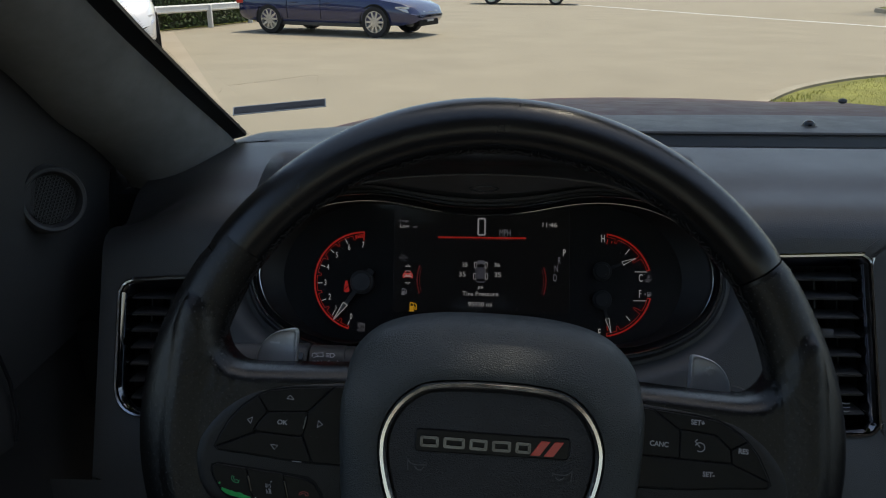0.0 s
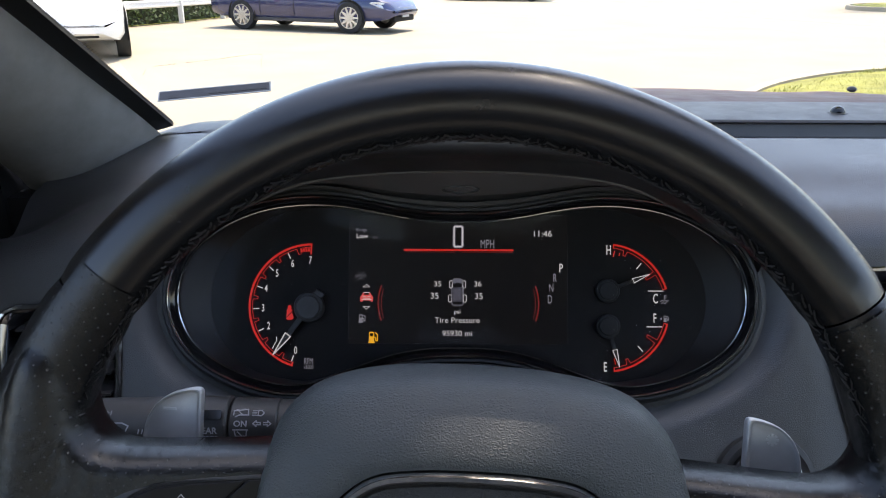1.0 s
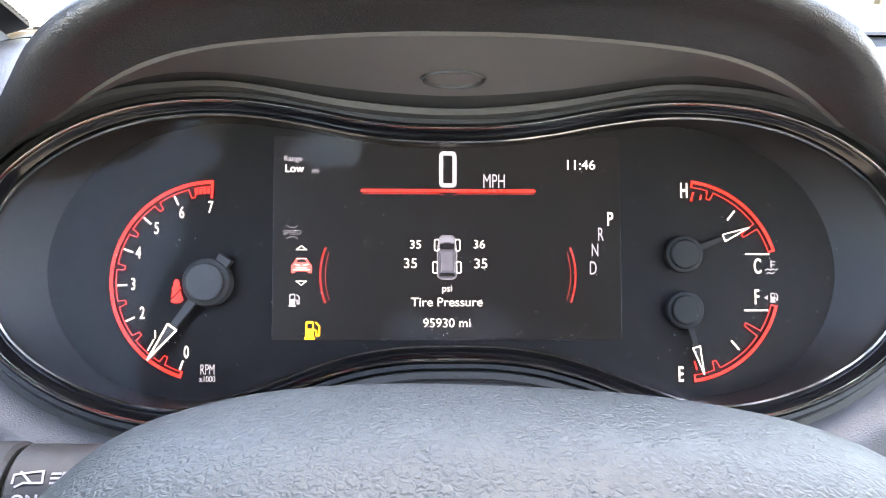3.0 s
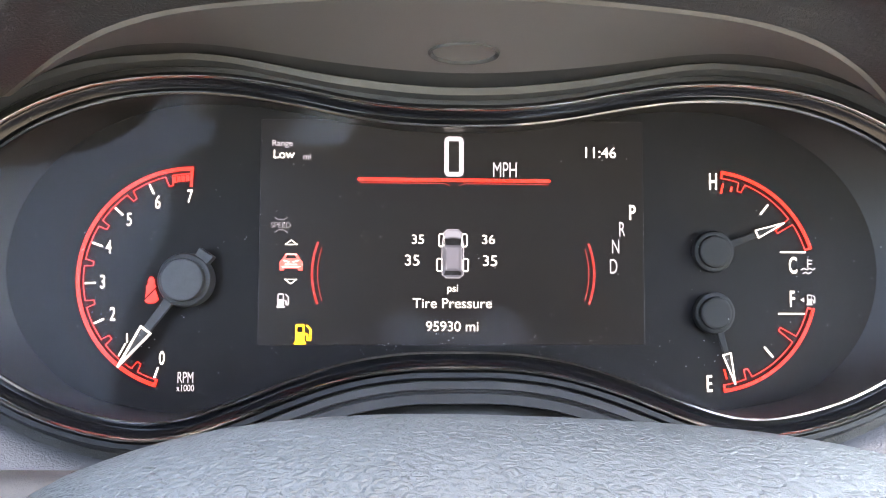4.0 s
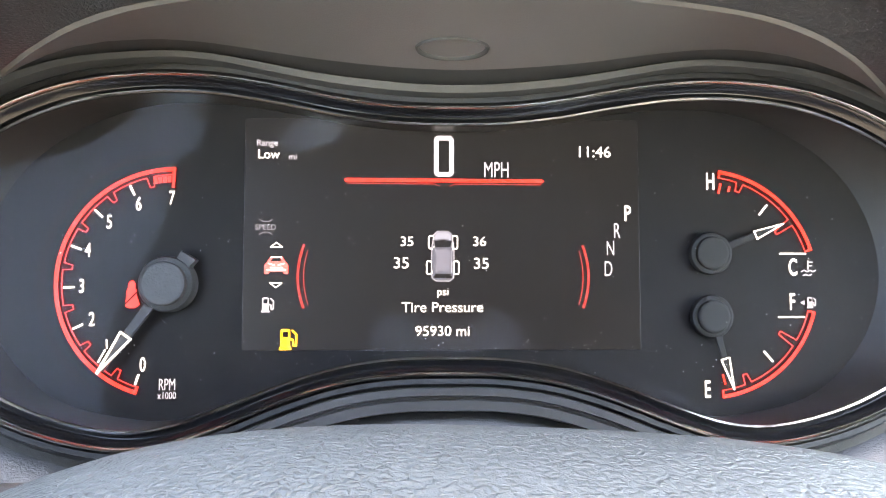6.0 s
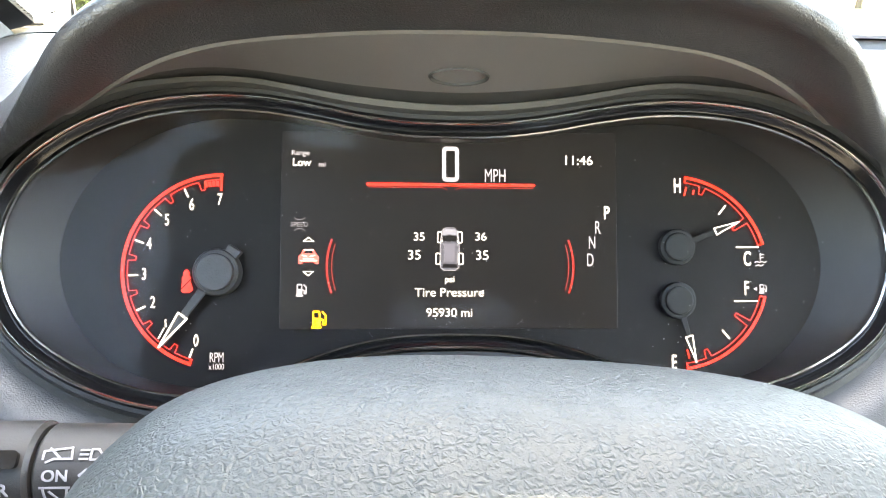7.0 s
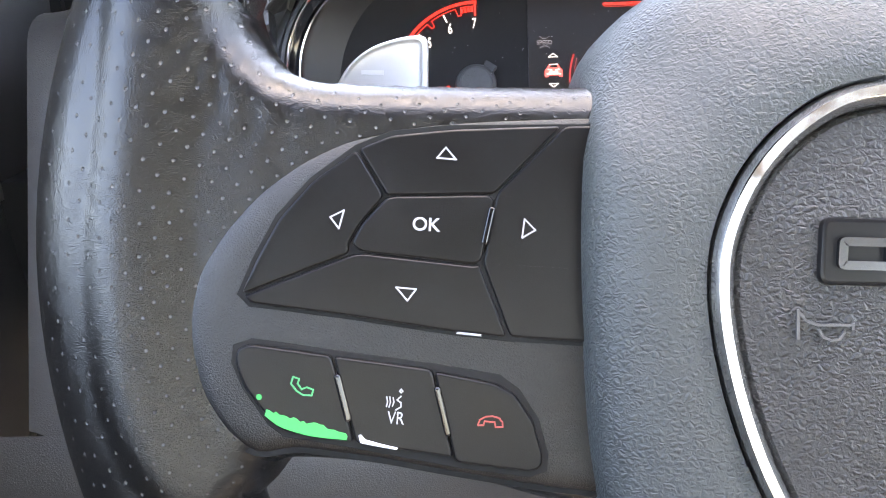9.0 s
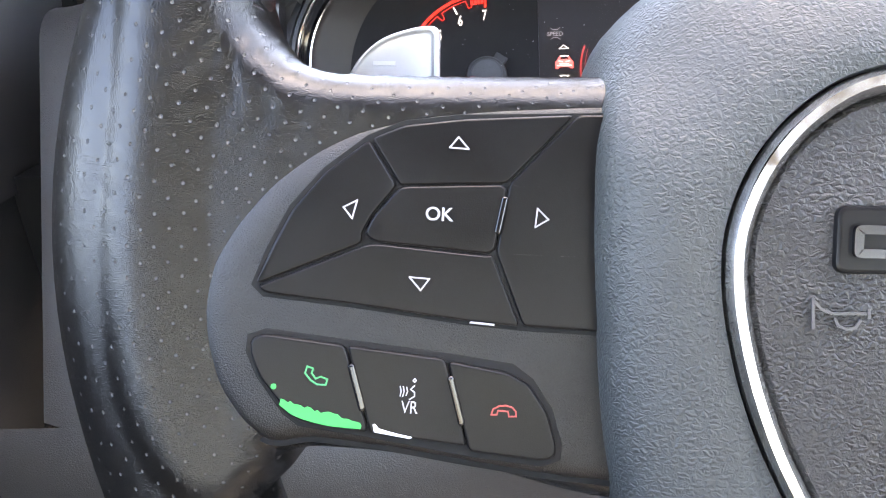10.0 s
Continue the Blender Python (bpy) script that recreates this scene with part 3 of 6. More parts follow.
marks("tach_inner_arc", [pocketed(92, 251.6, [(251.0 - (k + 0.5) * STEP, 5.4 if k < 6 else 6.0) for k in range(7)], TX, TY)], 0.42, RED, cluster, "thin red line with pockets")
for text, x, y in (("7", -104.9, 33.8), ("6", -117.3, 31.4), ("5", -128.1, 24.4), ("4", -135.7, 13.6), ("3", -137.6, -0.1), ("2", -133.5, -12.6), ("0", -114.2, -29.7)):
    word(text, x, y, 5.2, wide=0.62, bold=0.00006)
word("RPM", -105, -37.2, 4.4, GREY, wide=0.55)
word("x1000", -105, -41.2, 2.6, GREY, wide=0.75)
belt = [(-121.4, -7.2), (-120.8, -3.2), (-121, -1.6), (-120.2, -0.6), (-120.3, 1.0), (-119.5, 2.2), (-118.4, 2.2), (-117.6, 1.0), (-117.7, -0.6), (-116.9, -1.6), (-117.1, -3.2), (-115.9, -6.8), (-117.6, -8.2), (-120.2, -8.2)]
patch("belt_warning", [belt], RED, cluster, "red seat belt warning")
marks("belt_strap", [[(-121.2, -6.6), (-116.8, -2.0)]], 0.6, FACE, cluster).location.z = 0.0002


DULL = material("dull_black", (0.005, 0.005, 0.005), 0.6)


def needle(name, cx, cy, tip, size, knob, mat=KNOB):
    """A dial needle on its round hub: a dark arm and a bright hollow wedge at the end."""
    d = Vector((tip[0] - cx, tip[1] - cy))
    length = d.length
    d.normalize()
    n = Vector((-d.y, d.x))
    tall = 1.0 if mat == KNOB else 0.45
    arm = part(name, disc((cx * MM, cy * MM), knob * MM, 0.0, 0.0066 * tall, 32, 0.0022 * tall), SMOOTH if mat == KNOB else DULL, cluster, "round black hub of the needle")
    part("cap", disc((cx * MM, cy * MM), knob * 0.78 * MM, 0.0, 0.0098 * tall, 32, 0.0010), mat, arm, "round grained cap")
    q = [(cx + d.x * a + n.x * b, cy + d.y * a + n.y * b) for a, b in ((knob * 0.6, 2.1 * size), (length * 0.97, 1.1 * size), (length * 0.97, -1.1 * size), (knob * 0.6, -2.0 * size))]
    part("arm", slab([(x * MM, y * MM) for x, y in q], 0.0040 * tall, 0.0056 * tall, 0.0003), SMOOTH if mat == KNOB else DULL, arm, "dark tapered arm")
    w = [(cx + d.x * a + n.x * b, cy + d.y * a + n.y * b) for a, b in ((length, 0.0), (length - 17 * size, 2.3 * size), (length - 17 * size, -2.3 * size), (length, 0.0))]
    part("pointer", strokes([[(x * MM, y * MM) for x, y in w]], 0.75 * size * MM, 0.0058 * tall, 0.0004), WHITE, arm, "bright hollow wedge", smooth=False)
    return arm


tach_hub = needle("tach_needle", -104.6, 0.9, (-128.6, -32.0), 1.0, 10.6)
part("counterweight", slab([(x * MM, y * MM) for x, y in (polar(9.0, 74), polar(12.6, 70), polar(12.9, 40), polar(9.0, 36))], 0.001, 0.0052, 0.0004), KNOB, tach_hub, "grey tail of the needle")
marks("tach_tick", [[polar(TR - 3.0, 228), polar(TR - 8, 226)], [polar(TR - 9, 226), polar(TR - 11, 222)]], 0.6, WHITE, cluster)

# the right pair of dials
GX, GY = 103.8, 1.5


def dial(name, a0, a1, ticks, whites):
    """One of the two small gauges: a thick arc, a thin pocketed line inside it, its ends and white ticks."""
    marks(name, [arc(GX, GY, TR + 1.3, a0, a1, 40)], 1.4, RED, cluster, "thick red arc")
    marks(name + "_inner", [pocketed(a0, a1, ticks, GX, GY, 1.0)], 0.42, RED, cluster, "thin red line with pockets")
    for a in (a0, a1):
        marks(name + "_end", [[polar(TR + 1.6, a, GX, GY), polar(TR - 1.0, a, GX, GY)]], 0.8, RED, cluster)
    for b in whites:
        marks(name + "_tick", [[polar(TR - 3.4, b, GX, GY), polar(TR - 8.2, b, GX, GY)]], 0.8, WHITE, cluster)


dial("heat_arc", 17.5, 82, ((70, 4.6), (35, 8.5)), (51,))
dial("fuel_arc", -15, -82.5, ((-34, 8.5), (-68, 4.8)), (-50,))
marks("heat_zone", [[polar(TR - 3.4, 80.5, GX, GY), polar(TR - 7, 81, GX, GY)], [polar(TR - 3.8, 75, GX, GY), polar(TR - 5.4, 75, GX, GY)]], 0.9, RED, cluster)
marks("fuel_zone", [[polar(TR - 3.4, -80.5, GX, GY), polar(TR - 7, -81, GX, GY)]], 0.8, RED, cluster)
marks("heat_line", [[(134, 13.3), (144.4, 13.3)]], 0.7, WHITE, cluster)
marks("fuel_line", [[(132.7, -11.9), (143.2, -11.9)]], 0.7, WHITE, cluster)
for text, x, y in (("H", 106.3, 41.8), ("C", 139.1, 7.6), ("F", 138.4, -6.2), ("E", 103.2, -40.4)):
    word(text, x, y, 6.6, wide=0.56, bold=0.00012)
marks("heat_sign", [[(144.6, 11), (144.6, 7.6)], [(144.6, 10.4), (146.4, 10.4)], [(144.6, 9), (146.2, 9)], [(141.8, 6.6), (143, 7.2), (144.2, 6.6), (145.4, 7.2), (146.6, 6.6), (147.6, 7.2)], [(142.4, 5), (143.6, 5.6), (144.8, 5), (146, 5.6)]], 0.5, GREY, cluster, "temperature sign").location = (0.0007, -0.0005, 0)
needle("heat_needle", 105.0, 13.2, (134.2, 25.0), 0.72, 8.4, DULL)
needle("fuel_needle", 105.0, -11.6, (112.6, -39.8), 0.72, 8.4, DULL)
# a small lid pressed into the shelf above, and specks of dust on the face
random.seed(4)
dust = bmesh.new()
for n in range(420):
    x, y = (random.uniform(-170, 170), random.uniform(-45, 60)) if n < 260 else (random.gauss(0, 55), random.uniform(-34, -20))
    if (abs(x) / 172) ** 2 + ((y - 6) / 56) ** 2 > 1:
        continue
    r = random.choice((0.08, 0.10, 0.14, 0.2)) * MM
    k = 0.0079 + 0.0066 * min(1.0, (x / 193) ** 2 * 0.6 + (y / 60) ** 2 * 0.5)
    bmesh.ops.create_circle(dust, cap_ends=True, segments=5, radius=r, matrix=Matrix.Translation((x * MM, y * MM, k)))
tagged(part("dust", dust, material("dust", (0.4, 0.4, 0.4), 0.9), cluster, "specks of dust on the cover", smooth=False), kind="stuff")

# ---- steering wheel ----
WHEEL = tilted(0, 0.4319, 1.1669, 20.0, -2.9) @ Matrix.Translation((0.0012, -0.0033, 0))
wheel = thing("steering_wheel", WHEEL, "black leather steering wheel with a chrome-ringed airbag cover", "steering wheel")
RIM_R = 0.181
RIM_C = (-0.0012, -0.0071, -0.025)   # the rim's middle, behind the switch pods' plane


def rim_section(a, n=56):
    """The rim's cross-section at an angle: thicker at the hand grips, flatter at the top."""
    grip = math.exp(-((a - 180) / 24) ** 2) + math.exp(-((a if a < 180 else a - 360) / 24) ** 2)
    rr, rw = 0.0166 + 0.0046 * grip, 0.0166 + 0.0036 * grip
    R = RIM_R + 0.0009 * grip
    ring = []
    for k in range(n):
        b = k / n * 2 * math.pi
        r = R + rr * math.cos(b) * (1.0 - 0.10 * max(0, -math.cos(b)))
        ring.append((RIM_C[0] + r * math.cos(radians(a)), RIM_C[1] + r * math.sin(radians(a)), RIM_C[2] + rw * math.sin(b)))
    return ring


def rim_piece(name, a0, a1, mat, label):
    steps = max(8, int(abs(a1 - a0) / 2))
    angles = [a0 + (a1 - a0) * k / steps for k in range(steps + 1)]
    rings = []
    for i, a in enumerate(angles):
        ring = rim_section(a)
        squeeze = {0: 0.94, steps: 0.94, 1: 0.99, steps - 1: 0.99}.get(i, 1.0)
        c = np.mean(ring, axis=0)
        rings.append([tuple(c + (np.array(q) - c) * squeeze) for q in ring])
    me = bpy.data.meshes.new(name)
    n = len(rings[0])
    me.from_pydata([q for ring in rings for q in ring], [], [(i * n + k, i * n + (k + 1) % n, (i + 1) * n + (k + 1) % n, (i + 1) * n + k) for i in range(steps) for k in range(n)])
    uv = me.uv_layers.new(name="along")
    for poly in me.polygons:
        for li, vi in zip(poly.loop_indices, poly.vertices):
            i, k = divmod(vi, n)
            if k == 0 and any(v % n == n - 1 for v in poly.vertices):
                k = n
            uv.data[li].uv = (radians(angles[i]) * RIM_R, k / n * 0.105)
    me.materials.append(mat)
    me.shade_smooth()
    ob = new(name, me)
    ob.parent = wheel
    ob["label"] = label
    return ob


rim_piece("rim_top", 36.1, 148.6, LEATHER, "smooth worn black leather")
rim_piece("rim_grip", 148.9, 262, GRIP, "perforated black leather grip")
rim_piece("rim_grip", 278, 395.8, GRIP, "perforated black leather grip")
rim_piece("rim_foot", 262.3, 277.7, LEATHER, "smooth black leather")
# the sewn seam along the inside of the rim: puckered leather edges with frayed thread


def seam_point(ang, b, out):
    """A point on the inside of the rim: its angle along the rim, the angle round the section, how far it stands out (metres)."""
    r = RIM_R + (0.0160 + out) * math.cos(radians(b))
    return (RIM_C[0] + r * math.cos(radians(ang)), RIM_C[1] + r * math.sin(radians(ang)), RIM_C[2] + (0.0168 + out) * math.sin(radians(b)))


random.seed(8)
folds, frayed = bmesh.new(), bmesh.new()
for a0, a1 in ((24, 166), (14, 24)):
    a = a0
    while a < a1:
        for side in (-1, 1):
            mid, lean = 160 + side * random.uniform(3, 8), random.uniform(-0.6, 1.6)
            tube([seam_point(a + lean * s * side, mid + random.uniform(3, 7) * s, 0.0001 + 0.0004 * (s == 0)) for s in (-0.7, 0, 0.7)], 0.0004, 6, bm=folds, flat_r=0.00025)
        if random.random() < 0.35:
            d, b0 = random.uniform(0.5, 1.5), 160 + random.uniform(-7, 7)
            tube([seam_point(a + d * s, b0 + random.uniform(2, 6) * s, 0.0008 + 0.0004 * (s == 0)) for s in (-1, 0, 1)], 0.00018, 5, bm=frayed)
        a += random.uniform(0.9, 1.5)
tagged(part("seam_folds", folds, material("worn_seam", (0.011, 0.0095, 0.009), 0.75), wheel, "puckered leather edges of the seam"), kind="stuff")
tagged(part("stitching", frayed, THREAD, wheel, "frayed grey-brown stitching"), kind="stuff")


def pod_depth(x, y):
    """How far the switch pods lie behind the rim's plane (metres)."""
    side = abs(x)
    return -0.0158 + 0.15 * (side - 0.118)


def onto_pod(x, y, z):
    return (x, y + 0.05 * min(0.0, y + 0.022), z + pod_depth(x, y))


def onto_key(x, y, z):
    """The keys' field draws together a little towards the outer end."""
    s = max(0.0, abs(x) - 0.107) / 0.05
    return onto_pod(x - math.copysign(0.0004 + 0.0022 * s, x), -0.0065 + (y + 0.006) * (0.965 - 0.045 * s), z)


def mirrored(points, side):
    return [(-side * x, y) for x, y in points] if side > 0 else [(x, y) for x, y in points]


BEZEL = [(-70, 22.4), (-88, 21.4), (-107, 20.0), (-121, 18.4), (-134.6, 15.0), (-143.6, 10.5), (-152.4, 3.6), (-159, -4.3), (-163.8, -12.3), (-165.8, -21.4), (-165.4, -29), (-162.8, -37.7), (-157.6, -45.4), (-151.6, -49.1), (-144.4, -47.6), (-126.3, -50.2), (-112.3, -52.9), (-92.5, -56.3), (-70, -59)]
LEATHER_EDGE = [(-60, 29.2), (-85, 28.8), (-110, 28.0), (-135, 27.4), (-146, 28.2), (-152.5, 32), (-157.5, 40), (-161, 54), (-168, 66), (-180, 62), (-184, 20), (-186, -15), (-183, -42), (-174, -60), (-162, -66), (-151, -58), (-148, -53), (-120, -55), (-60, -60)]


# near-black that mostly paints the shade in gaps, recesses and ducts
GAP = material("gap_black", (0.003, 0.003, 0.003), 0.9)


def blend(side, out):
    """Leather drawn smoothly from the spoke's pad up onto the rim, with a few tight wrinkles in the crook."""
    edge = np.array(out)
    nxt = np.roll(edge, -1, 0)
    run = nxt - edge
    verts, uvs, faces, kept = [], [], [], []
    angles, radii = np.linspace(145, 223, 120), np.linspace(0.076, 0.190, 124)
    for a in angles:
        for r in radii:
            x, y = RIM_C[0] * -side + r * math.cos(radians(a)), RIM_C[1] + r * math.sin(radians(a))
            q = np.array((-side * x, y))
            t = np.clip(np.sum((q - edge) * run, 1) / np.sum(run * run, 1), 0, 1)
            near = edge + run * t[:, None]
            d = np.min(np.linalg.norm(q - near, axis=1))
            crosses = (edge[:, 1] > q[1]) != (nxt[:, 1] > q[1])
            at_x = edge[:, 0] + (q[1] - edge[:, 1]) / np.where(run[:, 1] == 0, 1e-9, run[:, 1]) * run[:, 0]
            if np.sum(crosses & (q[0] < at_x)) % 2 == 0:
                d = -d
            grip = math.exp(-((a - 180) / 24) ** 2)
            rr, rw, big = 0.0170 + 0.0046 * grip, 0.0170 + 0.0036 * grip, RIM_R + 0.0009 * grip
            s = (r - big) / rr
            rim = RIM_C[2] + rw * math.sqrt(max(0.0, 1 - s * s)) if abs(s) < 1 else RIM_C[2] - 0.03 * (abs(s) - 1) * 20
            free = rim < pod_depth(x, y) - 0.011
            if free and -0.0014 < d < 0:
                # off the rim the skin ends on the pad's own edge
                k = np.argmin(np.linalg.norm(q - near, axis=1))
                q, d = near[k], 0.0
                x, y = -side * q[0], q[1]
            t = min(1.0, max(0.0, d / 0.0085))
            pad = 0.0020 - 0.013 * (1 - math.sqrt(t * (2 - t))) + min(0.0, d) * 12 + pod_depth(x, y)
            soft = 0.009
            h = max(0.0, soft - abs(pad - rim)) / soft
            cx, cy = x + 0.1555, y - 0.037
            away, way = math.hypot(cx, cy), math.atan2(cy, cx)
            fold = math.sin(way * 17 + 2.2 * math.sin(away * 260)) * math.exp(-away / 0.012) * min(1.0, away / 0.004)
            z = max(pad, rim) + h * h * soft / 4 + 0.0002 + fold * 0.00045
            verts.append((-side * x, y, z))
            uvs.append((radians(a) * RIM_R, r))
            kept.append(d >= 0 if free else s > -0.86 or pad > rim - soft * 1.05)
    n = len(radii)
    for i in range(len(angles) - 1):
        for j in range(n - 1):
            k = (i * n + j, i * n + j + 1, (i + 1) * n + j + 1, (i + 1) * n + j)
            if all(kept[v] for v in k):
                faces.append(k if side < 0 else k[::-1])
    me = bpy.data.meshes.new("leather_fillet")
    me.from_pydata(verts, [], faces)
    uv = me.uv_layers.new(name="along")
    for loop in me.loops:
        uv.data[loop.index].uv = uvs[loop.vertex_index]
    me.materials.append(GRIP)
    me.shade_smooth()
    ob = new("leather_fillet", me)
    ob.parent = wheel
    ob["label"] = "perforated leather drawn from spoke to rim"


def spoke(side):
    """One spoke: padded leather arm, satin switch pod and its keys. side: -1 left, 1 right."""
    out = mirrored([(x * MM, y * MM) for x, y in spline(LEATHER_EDGE, 110, True)], side)
    rings = [flat(inset(out, 0.006), -0.034), flat(inset(out, 0.0015), -0.030), flat(out, -0.024), *[flat(inset(out, 0.0085 * t), 0.0006 - 0.013 * (1 - math.sqrt(t * (2 - t)))) for t in (0.0, 0.03, 0.1, 0.2, 0.35, 0.5, 0.62)]]
    arm = part("spoke", warp(loft(rings, True, True, True), onto_pod), GRIP, wheel, "perforated black leather spoke")
    uv = arm.data.uv_layers.new(name="along")
    for loop in arm.data.loops:
        uv.data[loop.index].uv = arm.data.vertices[loop.vertex_index].co.xy
    blend(side, out)
    bez = mirrored([(x * MM, y * MM) for x, y in rounded(BEZEL, 3, 3)], side)
    part("pod_gap", warp(slab(inset(bez, -0.0009), -0.004, 0.0015, 0.0003), onto_pod), GAP, wheel)
    pod = part("switch_pod", warp(loft([flat(inset(bez, d), w) for d, w in ((0.0, -0.004), (0.0, 0.0008), (0.0005, 0.0018), (0.0015, 0.0026), (0.003, 0.0031), (0.0048, 0.0034), (0.006, 0.0035))], True, True, True), onto_pod), SATIN, wheel, "satin black switch pod")
    return pod


pod_left, pod_right = spoke(-1), spoke(1)


def key(name, polygon, pod, label, side=-1, corner=1.2, top=0.0046, mat=BUTTON):
    q = mirrored([(x * MM, y * MM) for x, y in rounded(polygon, corner, 3)], side)
    return part(name, warp(slab(inset(q, -0.00004), 0.001, top, 0.0006, steps=4), onto_key), mat, pod, label, smooth=False)


# a dark recess under the keys shows in the gaps between them
TOP_FIELD = [(-157.6, -17.6), (-154.5, -9.5), (-150, -0.5), (-143.2, 7.6), (-134.3, 14.6), (-127, 17.6), (-115, 19), (-72, 21), (-72, -27.6), (-102, -25.6), (-113, -24.6), (-137, -21.6), (-155.6, -19.6)]
LOW_FIELD = [(-158.6, -31.8), (-158.4, -28.6), (-155, -27.4), (-138, -29.4), (-117, -31.6), (-103, -33.6), (-99.0, -36.6), (-94.9, -42.6), (-92.6, -50), (-92.6, -53), (-96, -54.2), (-112, -52), (-134, -48.6), (-148, -46.8), (-151, -44.6), (-156.4, -37)]
for pod, side in ((pod_left, -1), (pod_right, 1)):
    for field in (TOP_FIELD, LOW_FIELD)[: 1 if side > 0 else 2]:
        part("recess", warp(slab(inset(mirrored([(x * MM, y * MM) for x, y in field], side), -0.0006), 0.0, 0.0037, 0.0002), onto_key), GAP, pod)

k_left = key("key", [(-157, -17.3), (-154, -9.8), (-149.6, -1), (-143, 7), (-134.2, 13.9), (-128.4, 4.3), (-133.3, -1.8), (-135.6, -6.2), (-135.4, -8.0)], pod_left, "black arrow key")
k_up = key("key", [(-133.6, 14.2), (-127, 17), (-115, 18.4), (-91.8, 19.9), (-105.2, 5.2), (-126, 4.6), (-127.6, 4.4)], pod_left, "black arrow key")
k_ok = key("key", [(-127.8, 3.8), (-126, 4.2), (-106.4, 4.8), (-105.2, 3.9), (-107.4, -8.9), (-109, -9.8), (-132.8, -7.6), (-134.8, -6.0), (-132.8, -1.9)], pod_left, "black confirm key")
k_right = key("key", [(-104.6, 5.2), (-90.8, 20), (-72, 20.7), (-72, -27), (-101, -25.2), (-107, -9.6)], pod_left, "black arrow key", top=0.0042)
k_down = key("key", [(-156.6, -17.8), (-135, -8.6), (-132.8, -8.1), (-109, -10.3), (-107.9, -10.0), (-101.8, -25.2), (-113, -24.2), (-137, -21.2), (-155, -19.2)], pod_left, "black arrow key")
k_phone = key("key", [(-158, -31.8), (-157.8, -29), (-155, -28), (-138.6, -29.9), (-133.6, -47.9), (-148, -46), (-150.4, -44.2), (-156, -37)], pod_left, "black call key, paint worn to green")
k_voice = key("key", [(-138.0, -30), (-117.4, -32.2), (-112.4, -50.2), (-133.0, -48)], pod_left, "black voice key with a chipped white edge")
k_hang = key("key", [(-116.8, -32.6), (-104, -34.8), (-99.6, -37.2), (-95.6, -43), (-93.4, -50), (-93.6, -52.4), (-96, -53.2), (-111.8, -51.2)], pod_left, "black hang-up key")
for x0, y0, x1, y1 in ((-105.4, 2.4, -106.9, -5.6), (-137.3, -33.6, -134.6, -43.4), (-116.2, -35.6, -113.4, -45.8)):
    d = Vector((x1 - x0, y1 - y0)).normalized()
    n = Vector((-d.y, d.x)) * 0.75
    q = [(x0 + n.x, y0 + n.y), (x0 - n.x, y0 - n.y), (x1 - n.x, y1 - n.y), (x1 + n.x, y1 + n.y)]
    key("divider", q, pod_left, "glossy rib between keys", corner=0.7, top=0.0052, mat=GLOSS_BLACK)


for y0, y1 in ((4.9, 4.6), (-10.0, -10.6)):
    part("crease", warp(strokes([[(-103.6 * MM, y0 * MM), (-86 * MM, y1 * MM)]], 0.0004, 0.0041, 0.00015), onto_key), BUTTON, k_right, smooth=False)


def sign(name, lines, owner, width=0.34, mat=PRINT, side=-1, place=onto_key):
    bm = strokes([mirrored([(x * MM, y * MM) for x, y in line], side) for line in lines], width * MM, 0.0047, 0.0001)
    return part(name, warp(bm, place), mat, owner, smooth=False)


sign("arrow", [[(-117.4, 12.5), (-115.6, 14.7), (-113.4, 12.2), (-117.4, 12.5)]], k_up)
sign("arrow", [[(-139.2, -0.4), (-136.4, 1.1), (-137.4, -2.8), (-139.2, -0.4)]], k_left)
sign("arrow", [[(-99.2, -4.0), (-98.8, 0.0), (-96.5, -2.3), (-99.2, -4.0)]], k_right)
sign("arrow", [[(-125.3, -15.1), (-121.1, -15.4), (-122.9, -17.9), (-125.3, -15.1)]], k_down)
letters("lettering", "OK", -118.4 * MM, -2.4 * MM, 0.0047, 3.8 * MM, PRINT, k_ok, bend=onto_pod, bold=0.00005, turn=-2)
letters("lettering", "VR", -123.6 * MM, -41.1 * MM, 0.0047, 3.5 * MM, PRINT, k_voice, bend=onto_pod, bold=0.00001, wide=0.8, turn=-3)
sign("handset", [[(-144.1, -32.9), (-144.5, -34.2), (-143.4, -35.6), (-142.1, -36.4), (-140.4, -36.5), (-140.1, -35.4), (-141.4, -34.9), (-142.4, -35.3), (-143.2, -34.2), (-142.9, -33.3), (-144.1, -32.9)]], k_phone, 0.32, GREEN_PRINT, place=onto_pod)
sign("handset", [[(-106.8, -42.5), (-106.4, -41.4), (-105.2, -40.8), (-103.8, -40.7), (-102.4, -41.1), (-101.7, -41.9), (-101.6, -42.9), (-103.1, -42.9), (-103.3, -41.9), (-105.4, -41.7), (-105.6, -42.5), (-106.8, -42.5)]], k_hang, 0.32, RED_PRINT, place=onto_pod)
sign("voice_sign", [[(-122.6, -35.3), (-122.3, -35.7), (-122.6, -36.0), (-122.9, -35.7), (-122.6, -35.3)], [(-122.6, -36.7), (-123.4, -37.4), (-122.6, -38.0), (-122.6, -38.8), (-123.6, -39.4)], [(-124.2, -37.0), (-124.0, -37.8), (-124.3, -38.6)], [(-124.9, -36.8), (-124.7, -37.8), (-125.0, -38.8)], [(-125.5, -36.8), (-125.3, -37.8), (-125.5, -38.7)]], k_voice, 0.27, place=onto_pod)
